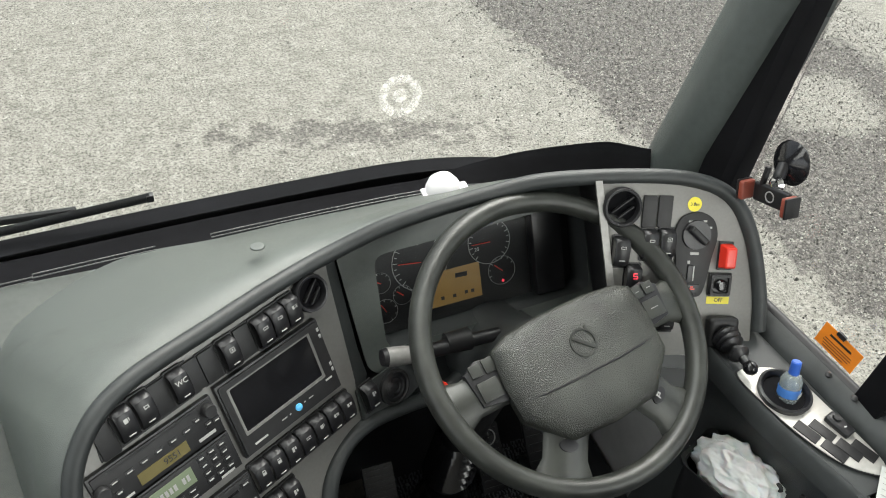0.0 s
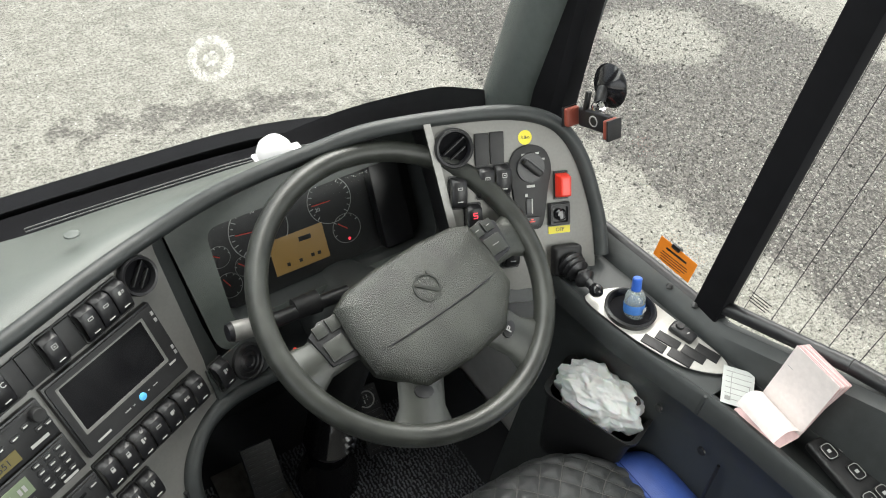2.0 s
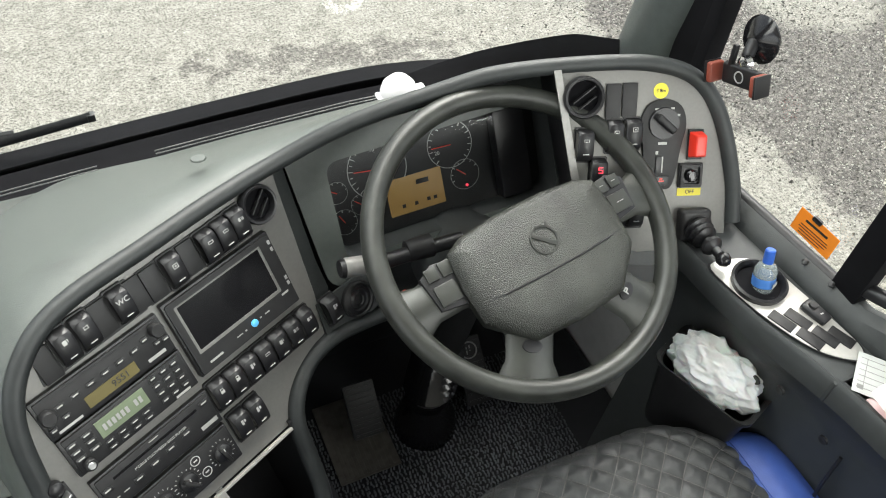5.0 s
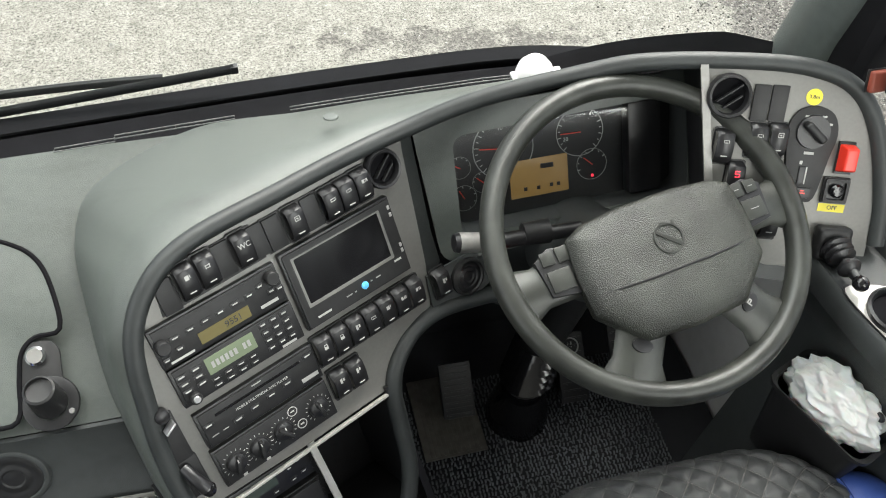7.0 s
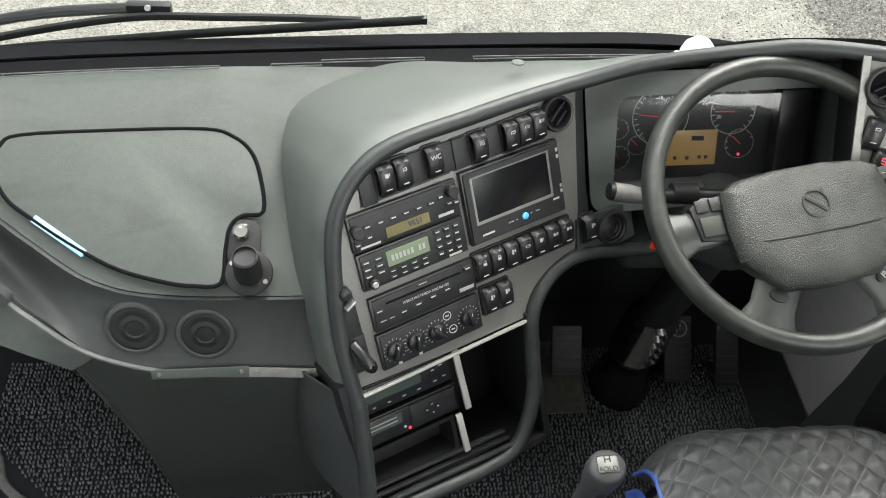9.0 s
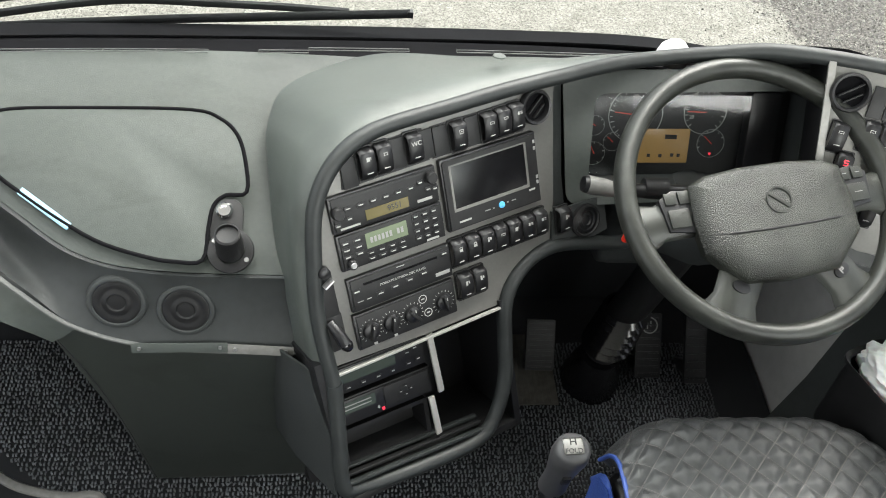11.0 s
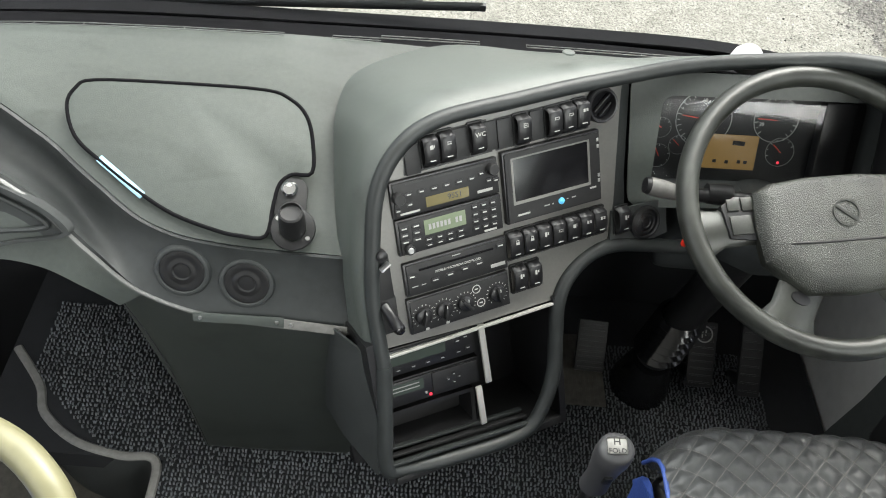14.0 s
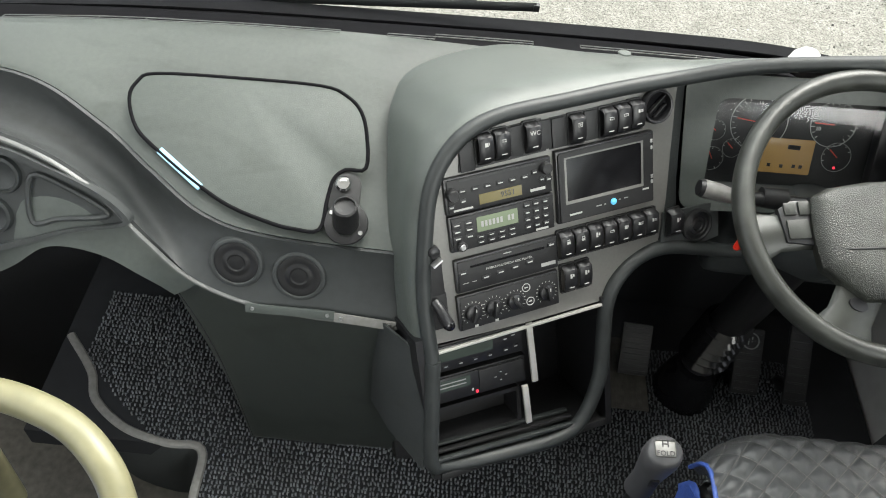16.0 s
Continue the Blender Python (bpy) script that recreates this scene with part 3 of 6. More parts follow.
for f, up in ((0.0, 0.004), (0.06, 0.016), (0.16, 0.022), (0.32, 0.020), (0.52, 0.014), (0.74, 0.007), (0.92, 0.002), (1.0, 0.0)):
    row = []
    for i, (a, b) in enumerate(zip(e, k)):
        d = (b - a)
        nrm = Vector((0, 0.25, 1)) if 24 < i < 84 else (Vector((-0.8, 0.1, 0.5)) if i <= 24 else Vector((0.8, 0.2, 0.3)))
        more = 1 - 0.75 * max(0.0, min(1.0, (a.x - 0.45) / 0.3))
        row.append(a + d * f + nrm.normalized() * up * more)
    rows.append(row)
dash = thing("dashboard", loft(rows, 0.006), DASH, "dark grey-green moulded dashboard top, lightly scuffed", "dashboard", smooth=70)
part("brow_edge", tube(e, 0.0125, 12), EDGE, dash, "soft black padded brow edge")
LOW = [(0.141, 0.709, 0.541), (0.150, 0.665, 0.46), (0.160, 0.618, 0.372), (0.19, 0.626, 0.352), (0.276, 0.656, 0.347), (0.385, 0.705, 0.342), (0.425, 0.738, 0.362), (0.443, 0.786, 0.426),
       (0.436, 0.83, 0.50), (0.431, 0.857, 0.549), (0.442, 0.885, 0.585), (0.475, 0.920, 0.608), (0.522, 0.944, 0.616), (0.59, 0.966, 0.60), (0.66, 0.982, 0.585), (0.72, 1.0, 0.60)]
part("lower_edge", tube(spline(LOW, 6), 0.0135, 12), EDGE, dash, "black padded edge round the lower console")
# wear spot and screw cap on the top
part("screw_cap", lathe([(0.011, 0), (0.010, 0.002), (0, 0.003)], 20), DASH, dash).matrix_basis = pose(0.395, 1.11, 0.884, -12, 0, 0)
# ventilation slots at the back edge
for j in range(15):
    x0 = -0.62 + j * 0.118
    a = min(slot, key=lambda p: abs(p.x - x0))
    b = min(slot, key=lambda p: abs(p.x - x0 - 0.098))
    if x0 < 0.9:
        z = 0.787 if x0 < 0.0 else 0.7925
        o = [Vector((a.x, a.y - 0.002, z)), Vector((b.x, b.y - 0.002, z)), Vector((b.x, b.y - 0.012, z + 0.002)), Vector((a.x, a.y - 0.012, z + 0.002))]
        part("vent_slot", tube(o, 0.0010, 6, closed=True), STRIPG, dash)

# ---- passenger side: top, bend and speaker band ----
TOPC = [(-0.93, 1.09, 0.782), (-0.62, 1.166, 0.782), (-0.42, 1.196, 0.782), (-0.28, 1.212, 0.782), (-0.15, 1.222, 0.782), (-0.03, 1.230, 0.782), (0.26, 1.240, 0.776)]
BEND = [(-0.86, 1.04, 0.775), (-0.60, 1.05, 0.757), (-0.449, 0.995, 0.716), (-0.35, 0.93, 0.684), (-0.25, 0.872, 0.653), (-0.13, 0.852, 0.640), (0.12, 0.850, 0.636)]
TRIMC = [(-0.80, 0.93, 0.775), (-0.562, 0.905, 0.742), (-0.435, 0.877, 0.690), (-0.345, 0.839, 0.612), (-0.262, 0.811, 0.552), (-0.13, 0.796, 0.518), (0.085, 0.793, 0.508)]
t_, b_, r_ = spline(TOPC, 8), spline(BEND, 8), spline(TRIMC, 8)
rows = [t_, [p.lerp(q, 0.25) + Vector((0, 0, 0.010)) for p, q in zip(t_, b_)], [p.lerp(q, 0.6) + Vector((0, 0, 0.006)) for p, q in zip(t_, b_)], [p.lerp(q, 0.9) + Vector((0, 0, 0.006)) for p, q in zip(t_, b_)], b_]
pd = thing("passenger_dash", loft(rows, 0.006), DASH, "dark grey moulded passenger-side dash with a lidded box", "dashboard", smooth=60)


def hollow(f, dy, dz, ey):
    """Row of the band between bend and trim, sunk deeper towards the entrance."""
    o = []
    for p, q in zip(b_, r_):
        w = min(1.0, max(0.0, (-0.24 - p.x) / 0.16))
        o.append(p.lerp(q, f) + Vector((0, ey * (1 - w) + dy * w, dz * w)))
    return o


# darker colour than the top carries the band's weak light under the bend
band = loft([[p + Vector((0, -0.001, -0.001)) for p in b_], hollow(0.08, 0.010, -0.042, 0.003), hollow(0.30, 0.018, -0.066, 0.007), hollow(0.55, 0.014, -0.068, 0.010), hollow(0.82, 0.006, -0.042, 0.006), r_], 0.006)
part("speaker_band", band, DASH2, pd, "hollow moulded band below the crease, coloured darker for shade", smooth=60)
part("trim_strip", tube([p + Vector((0, -0.006, 0.002)) for p in r_], 0.0048, 8, flat=0.6), STRIPG, pd, "slim pale strip along the lower edge")
# leg below the speaker band down to the floor
ARCH = [(-0.80, 0.80, 0.42), (-0.59, 0.805, 0.54), (-0.505, 0.822, 0.597), (-0.42, 0.822, 0.592), (-0.350, 0.812, 0.556), (-0.305, 0.812, 0.51)]
TOPL = [(-0.80, 0.935, 0.77), (-0.60, 0.912, 0.742), (-0.51, 0.90, 0.72), (-0.43, 0.878, 0.682), (-0.345, 0.843, 0.606), (-0.262, 0.813, 0.546)]
a_, c_ = spline(TOPL, 6), spline(ARCH, 6)
rows = [a_, [p.lerp(q, 0.5) + Vector((0, -0.003, 0)) for p, q in zip(a_, c_)], c_, [q + Vector((0.005, 0.06, 0)) for q in c_], [q + Vector((0.02, 0.3, 0.0)) for q in c_]]
part("arch_panel", loft(rows, 0.004), DASH, pd, "curved panel over the entrance arch", smooth=60)
bm = bmesh.new()
g = [[bm.verts.new(p) for p in r] for r in (
    [(-0.345, 0.838, 0.60), (-0.262, 0.812, 0.548), (-0.13, 0.799, 0.514), (0.06, 0.796, 0.504), (0.16, 0.80, 0.50)],
    [(-0.305, 0.812, 0.51), (-0.25, 0.804, 0.46), (-0.12, 0.797, 0.44), (0.06, 0.796, 0.43), (0.16, 0.80, 0.43)],
    [(-0.248, 0.806, 0.25), (-0.20, 0.803, 0.25), (-0.10, 0.80, 0.25), (0.06, 0.80, 0.25), (0.16, 0.805, 0.25)],
    [(-0.226, 0.812, 0.0), (-0.19, 0.812, 0.0), (-0.10, 0.812, 0.0), (0.06, 0.815, 0.0), (0.16, 0.82, 0.0)])]
for p, q in zip(g, g[1:]):
    for i in range(4):
        bm.faces.new((p[i], p[i + 1], q[i + 1], q[i]))
bmesh.ops.solidify(bm, geom=bm.faces[:], thickness=0.004)
edge = spline([(-0.305, 0.812, 0.51), (-0.274, 0.808, 0.40), (-0.248, 0.806, 0.25), (-0.226, 0.812, 0.0)], 6)
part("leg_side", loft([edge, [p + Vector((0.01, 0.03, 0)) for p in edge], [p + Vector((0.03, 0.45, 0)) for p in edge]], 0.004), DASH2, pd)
part("leg_panel", bm, DASH, pd, "dark grey plastic panel reaching to the floor", smooth=60)
# lid of the box, with a dark joint round it
LIDF = facing(-0.035, 0.934, 0.690, 0, 62)
lidc = [(-0.366, 0.105), (-0.358, 0.135), (-0.33, 0.152), (-0.2, 0.160), (-0.06, 0.163), (-0.015, 0.15), (0.012, 0.125), (0.026, 0.085), (0.031, 0.03), (0.000, 0.024), (-0.018, 0.006), (-0.024, -0.03), (-0.030, -0.080), (-0.07, -0.083), (-0.106, -0.078), (-0.175, -0.058), (-0.235, -0.026), (-0.30, 0.018), (-0.345, 0.055)]
lo = [(p.x, p.y) for p in spline([(x, y, 0) for x, y in lidc], 4, True)]
cx, cy = -0.14, 0.05
grow = lambda s: [(cx + (x - cx) * s, cy + (y - cy) * s) for x, y in lo]
part("lid_joint", tube([Vector((x, y, 0.0115)) for x, y in grow(1.012)], 0.0034, 8, closed=True), LEDGE, pd, "dark rubber joint round the lid").matrix_basis = LIDF
part("lid", plate(lo, 0.005, 0.008, 0.002), DASH, pd, "flush grey lid of the dash box").matrix_basis = LIDF
part("film_scrap", box(0.013, 0.095, 0.005, (-0.266, -0.006, 0.009), 0.002, rz=54), BLUEPLAST, pd, "pale blue film caught in the lid joint").matrix_basis = LIDF
lk = part("lock_recess", plate(rrect(0.05, 0.075, 0.02, cx=0.005, cy=-0.02), 0.004, 0.008, 0.001), BLACK2, pd)
lk.matrix_basis = LIDF
part("key_lock", lathe([(0.013, 0), (0.013, 0.006), (0.010, 0.009), (0.006, 0.009), (0, 0.010)], 24), CHROME, lk, "chrome key lock").matrix_basis = pose(0.001, -0.002, 0.011)
mic = empty("microphone_socket", "black round socket stub on a screwed flange", "socket", LIDF @ pose(0.013, -0.066, 0.010))
part("flange", lathe([(0.036, 0), (0.035, 0.003), (0.030, 0.004), (0.022, 0.004), (0.022, 0.0)], 30), BLACK, mic)
part("stub", lathe([(0.021, 0), (0.021, 0.022), (0.0195, 0.048), (0.0165, 0.050), (0.0165, 0.044), (0, 0.042)], 28), BLACK2, mic, "ribbed black stub").matrix_basis = pose(0, 0.0, 0.002, -18, 0, 0)
for a in (150, 330):
    part("screw", lathe([(0.004, 0), (0.0035, 0.002), (0, 0.002)], 10), METAL, mic).matrix_basis = pose(0.029 * math.cos(radians(a)), 0.029 * math.sin(radians(a)), 0.0042)
# two round speakers in raised bowls
SPK = facing(-0.1, 0.8385, 0.605, 0, 25)
sp = empty("dash_speaker", "round black speaker grille in a moulded bowl", "speaker", SPK @ pose(-0.098, -0.018, 0.0032), group="dash speakers")
part("bowl", lathe([(0.047, -0.004), (0.044, 0.003), (0.041, 0.0045), (0.038, 0.004), (0.036, 0.001), (0.034, 0.0)], 40), DASH2, sp)
part("grille", lathe([(0.0365, 0.002), (0.033, 0.0035), (0.026, 0.0015), (0.021, 0.0015), (0.019, 0.003), (0.015, 0.003), (0.013, 0.0012), (0.008, 0.0015), (0, 0.003)], 36), BLACK2, sp, "ringed black grille")
copy_thing(sp, SPK @ pose(0.006, -0.031, 0.0022))
# two metal strips screwed over the trim joint
for x, w, a in ((-0.105, 0.15, 1), (0.022, 0.105, -3)):
    st = thing("joint_strip", box(w, 0.017, 0.003, (0, 0, 0), 0.001), STALKG if x > 0 else DASH, "flat grey strip screwed over the trim joint", "strip", SPK @ pose(x + 0.1, -0.094 - 0.004 * (x > 0), 0.012, 0, 0, a), group="joint strips")
    for s_ in (-1, 1):
        part("screw", lathe([(0.0035, 0), (0.003, 0.002), (0, 0.002)], 10), METAL, st).matrix_basis = pose(s_ * (w / 2 - 0.012), 0, 0.003)

# cup tray by the entrance
tr = empty("cup_tray", "dark moulded ledge with round cup wells by the entrance", "cup tray", facing(-0.49, 0.862, 0.660, 0, 27))
o_ = [(-0.30, 0.100), (-0.09, 0.075), (-0.005, 0.050), (0.07, 0.020), (0.112, -0.012), (0.100, -0.028), (0.02, -0.045), (-0.09, -0.085), (-0.30, -0.150)]
oo = [(p.x, p.y) for p in spline([(x, y, 0) for x, y in o_], 4, True)]
part("tray_rim", framed([(-0.09 + (x + 0.09) * 1.05, -0.01 + (y + 0.01) * 1.13) for x, y in oo], oo, 0.022, -0.004), DASH2, tr)
part("tray_floor", plate(oo, 0.004, 0.002), DASH2, tr, "sunken floor of the tray")
part("recess_rim", tube([Vector((p.x, p.y, 0.009)) for p in spline([(-0.030, 0.038, 0), (0.03, 0.022, 0), (0.085, -0.008, 0), (0.075, -0.020, 0), (0.01, -0.030, 0), (-0.035, -0.040, 0)], 5, True)], 0.005, 8, closed=True), DASH2, tr, "raised rim of the open recess")
for x, y, r in ((-0.078, 0.034, 0.024), (-0.098, -0.036, 0.024)):
    part("cup_well", lathe([(r + 0.008, 0.004), (r + 0.006, 0.014), (r + 0.001, 0.015), (r, 0.008), (r * 0.9, 0.0065), (0, 0.0062)], 30), EDGE, tr, "round cup well").matrix_basis = pose(x, y, 0)

# entrance well with step, rail
st = empty("entrance_step", "entrance step with a metal nosing and black matting", "step", pose(0, 0, 0))
nos = spline([(-0.70, 1.02, 0.002), (-0.62, 0.93, 0.002), (-0.585, 0.86, 0.002), (-0.50, 0.80, 0.002), (-0.40, 0.775, 0.002), (-0.325, 0.768, 0.002), (-0.314, 0.66, 0.002), (-0.30, 0.40, 0.002)], 6)
part("nosing", tube(nos, 0.010, 8, flat=0.6), STALKG, st, "worn metal step nosing")
rows = [[p + Vector((0, 0, -0.004)) for p in nos], [p + Vector((-0.012, -0.01, -0.10)) for p in nos], [p + Vector((-0.015, -0.012, -0.22)) for p in nos]]
part("riser", loft(rows, 0.004), DASH2, st)
part("tread", box(0.72, 0.9, 0.03, (-0.72, 0.50, -0.25), 0.004), DULL, st)
rl = thing("grab_rail", tube(spline([(-0.62, 0.585, 0.10), (-0.60, 0.588, 0.42), (-0.545, 0.578, 0.525), (-0.46, 0.560, 0.552), (-0.37, 0.528, 0.55), (-0.305, 0.478, 0.535), (-0.27, 0.425, 0.49), (-0.25, 0.38, 0.40), (-0.245, 0.35, 0.0)], 8), 0.024, 18), OLIVE, "olive yellow painted tubular grab rail beside the step", "grab rail")
gs = empty("guide_seat", "dark blue folding seat cushion edge below the rail", "seat", pose(-0.49, 0.385, 0.335))
part("cushion", box(0.20, 0.2, 0.07, (0, -0.02, 0), 0.02, 4), BLUE, gs)
part("support", box(0.05, 0.05, 0.58, (0, -0.03, -0.58), 0.008), BLACK2, gs)


# ---- centre console ----
PF = facing(0.296, 0.947, 0.800, 26.2, 29.2)
W, U0 = 0.1800, -0.1935
con = empty("centre_console", "grey trimmed control console angled towards the driver", "console", PF)
face = [(-0.238, -0.270), (-0.236, -0.12), (-0.212, -0.012), (-0.165, 0.044), (-0.097, 0.072), (0.03, 0.082), (0.135, 0.084), (0.232, 0.078), (0.226, 0.05), (0.205, -0.13),
        (0.190, -0.196), (0.155, -0.205), (0.115, -0.232), (0.085, -0.270), (0.07, -0.279), (-0.066, -0.279)]
part("fascia", plate(face, 0.006, -0.008, 0.001), TRIM, con, "matt grey fascia plate")
part("core", plate([(x * 0.98, y * 0.98) for x, y in face], 0.20, -0.215), BLACK, con)
part("niche_back", box(0.34, 0.26, 0.02, (-0.09, -0.40, -0.19)), BLACK, con)
part("niche_side", box(0.012, 0.26, 0.19, (0.075, -0.40, -0.185)), BLACK, con)
part("niche_left", box(0.012, 0.27, 0.19, (-0.262, -0.39, -0.19)), BLACK, con)
part("niche_floor", box(0.33, 0.015, 0.19, (-0.09, -0.522, -0.185), 0.002), BLACK2, con, "dusty black shelf of the niche")
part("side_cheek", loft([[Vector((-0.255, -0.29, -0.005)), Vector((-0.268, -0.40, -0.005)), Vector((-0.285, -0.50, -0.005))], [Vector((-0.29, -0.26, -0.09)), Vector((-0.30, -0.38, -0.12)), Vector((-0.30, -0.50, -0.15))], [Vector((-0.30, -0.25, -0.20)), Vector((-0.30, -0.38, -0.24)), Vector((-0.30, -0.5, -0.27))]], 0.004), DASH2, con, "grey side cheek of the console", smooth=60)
part("plinth", box(0.30, 0.30, 0.10, (-0.10, -0.665, -0.44), 0.01), BLACK2, con, "dark lower plinth")


def frame_at(u, v, n=0.0, rz=0.0):
    return PF @ pose(u, v, n, 0, 0, rz)


def icon(kind, parent, z, s=1.0):
    """Small white pictogram built from bars."""
    sets = {"box": [(-0.004, 0, 0.001, 0.007), (0.004, 0, 0.001, 0.007), (0, 0.0035, 0.009, 0.001), (0, -0.0035, 0.009, 0.001), (0, 0, 0.003, 0.002)],
            "can": [(-0.001, 0, 0.006, 0.007), (0.004, 0.001, 0.001, 0.005)],
            "lock": [(0, -0.0015, 0.007, 0.005), (-0.0025, 0.0025, 0.001, 0.004), (0.0025, 0.0025, 0.001, 0.004), (0, 0.0045, 0.006, 0.001)],
            "lamp": [(-0.002, 0, 0.004, 0.006), (0.004, 0.002, 0.005, 0.0008), (0.004, 0, 0.005, 0.0008), (0.004, -0.002, 0.005, 0.0008)],
            "fan": [(0, 0.002, 0.008, 0.001), (0, -0.002, 0.008, 0.001), (-0.003, 0, 0.001, 0.006), (0.003, 0, 0.001, 0.006)],
            "door": [(-0.002, 0, 0.004, 0.009), (0.003, 0.001, 0.003, 0.005)],
            "bus": [(0, 0.001, 0.009, 0.001), (0.0042, -0.001, 0.001, 0.005), (-0.0042, -0.001, 0.001, 0.005), (0, -0.003, 0.005, 0.001)]}
    return bars([(x * s, y * s, w * s, h * s) for x, y, w, h in sets[kind]], z, WHITE, parent, "pictogram")


def rocker(m, kind, label, w=0.0255, h=0.050, lamp=True):
    """Rocker switch: tilted bowed cap in a slim frame, pictogram and lamp line."""
    r = empty("rocker_switch", label, "switch", m, group="dash rocker switches")
    part("frame", framed(rrect(w + 0.003, h + 0.003, 0.003), rrect(w - 0.001, h - 0.001, 0.003), 0.004, -0.002), BLACK2, r)
    rows = []
    for i in range(9):
        y = -h / 2 + h * i / 8
        z = 0.0105 + 0.0045 * (1 - abs(2 * i / 8 - 1) ** 2) + 0.0035 * (i / 8)
        if i in (0, 8):
            z = 0.001
        rows.append([Vector((x * w / 2 * (0.96 if abs(x) == 1 else 1), y * 0.98, z - (0.002 if abs(x) == 1 else 0) - (0.006 if abs(x) == 1 and i in (0, 8) else 0))) for x in (-1, -0.82, 0, 0.82, 1)])
    part("cap", loft(rows, 0.001), BLACK, r, smooth=50)
    if kind == "wc":
        text("WC", 0.010, (0, 0.009, 0.0182), r, WHITE)
    elif kind:
        icon(kind, r, 0.0180, 0.85).matrix_basis = pose(0, 0.009, 0.0)
    if lamp:
        part("lamp_line", box(0.009, 0.0013, 0.001, (0, -0.0125, 0.0152), 0), WHITE, r)
    return r


def blank(m, w=0.024, h=0.046):
    b = thing("blank_cover", box(w, h, 0.004, (0, 0, -0.002), 0.0015), BLACK2, "plain black blanking cover in the switch row", "blanking cover", m, group="blanking covers")
    return b


part("switch_bed", plate([(-0.165, 0.004), (-0.16, 0.040), (-0.10, 0.058), (-0.022, 0.060), (-0.016, 0.008)], 0.002, -0.002), BLACK2, con)
part("switch_bed", plate([(-0.010, 0.008), (-0.008, 0.058), (0.157, 0.061), (0.160, 0.010)], 0.002, -0.002), BLACK2, con)
for u, v in ((-0.150, 0.026), (-0.068, 0.034), (-0.019, 0.034), (0.006, 0.033), (0.064, 0.034)):
    blank(frame_at(u, v, 0.001, 0))
for u, v, kd in ((-0.122, 0.033, "can"), (-0.094, 0.034, "fan"), (-0.042, 0.035, "wc"), (0.036, 0.033, "box"), (0.092, 0.033, "bus"), (0.118, 0.034, "bus"), (0.144, 0.035, "lamp")):
    rocker(frame_at(u, v), kd, "black rocker switch with a white pictogram above the radios")
for k, kd in enumerate(("lock", "lock", "door", "bus", "can", "lamp", "lamp")):
    rocker(frame_at(0.005 + 0.0272 * k, -0.155), kd, "black rocker switch with a white pictogram under the screen")
for u in (0.008, 0.036):
    rocker(frame_at(u, -0.216), "door", "black rocker switch with a white door pictogram")
rocker(frame_at(0.212, -0.163, 0.008), "door", "single black rocker switch beside the column")
sp2 = empty("round_vent", "small round black grille beside the column", "vent", frame_at(0.263, -0.182, 0.008))
part("rim", lathe([(0.030, -0.004), (0.030, 0.003), (0.026, 0.005), (0.024, 0.002)], 32), BLACK2, sp2)
part("grille", lathe([(0.024, 0.001), (0.018, 0.003), (0.016, 0.001), (0.010, 0.003), (0.008, 0.001), (0, 0.003)], 28), BLACK, sp2)
part("panel_tail", plate([(0.196, -0.145), (0.31, -0.15), (0.312, -0.215), (0.26, -0.222), (0.19, -0.20)], 0.004, 0.0), DASH2, con)


def air_vent(m, r, label):
    v = empty("air_vent", label, "air vent", m, group="round air vents")
    part("bezel", lathe([(r, -0.002), (r, 0.008), (r * 0.94, 0.012), (r * 0.82, 0.011), (r * 0.77, 0.004), (r * 0.75, -0.001)], 40), BLACK, v)
    part("throat", lathe([(r * 0.78, 0.0), (r * 0.4, -0.0005), (0, -0.0008)], 32), LEDGE, v)
    part("flap", box(r * 1.35, 0.0022, 0.0085, (0, 0.004, 0.0), 0.0008, rz=38), BLACK2, v)
    part("flap", box(r * 1.0, 0.002, 0.0075, (0.006, -0.008, 0.0), 0.0006, rz=38), BLACK2, v)
    return v


air_vent(frame_at(0.183, 0.042, 0.001), 0.0285, "round black air vent at the console's upper corner")

# screen unit
nav = empty("screen_unit", "black double-height media screen with a blue button", "media player", frame_at(W / 2 - 0.0055, -0.0560))
part("case", box(W, 0.1205, 0.012, (0, 0, -0.004), 0.002), BLACK, nav)
part("bezel", framed(rrect(W - 0.006, 0.114, 0.004), rrect(0.146, 0.078, 0.002, cx=-0.004, cy=0.010), 0.003, 0.008), BLACK2, nav)
part("bevel", framed(rrect(0.148, 0.080, 0.002, cx=-0.004, cy=0.010), rrect(0.138, 0.070, 0.002, cx=-0.004, cy=0.011), 0.0006, 0.0095), TRIM, nav, "grey slanted screen surround")
part("display", box(0.139, 0.071, 0.001, (-0.004, 0.011, 0.0082)), GLOSS, nav, "dark glossy display")
part("button", lathe([(0.0055, 0), (0.0055, 0.002), (0.004, 0.003), (0, 0.003)], 24), BLUEBTN, nav, "round blue button").matrix_basis = pose(0.010, -0.042, 0.011)
bars([(-0.017 + 0.0, -0.043, 0.010, 0.0018), (0.034, -0.041, 0.008, 0.0018), (-0.006, -0.043, 0.003, 0.002), (0.022, -0.041, 0.003, 0.002)], 0.0112, GREYP, nav)
bars([(-0.060, -0.047, 0.022, 0.003), (0.072, -0.034, 0.012, 0.003)], 0.0112, WHITE, nav)
for y in (0.045, 0.034, -0.015, -0.024):
    part("side_key", box(0.004, 0.006, 0.002, (0.084, y, 0.010), 0.0005), GREYP, nav)


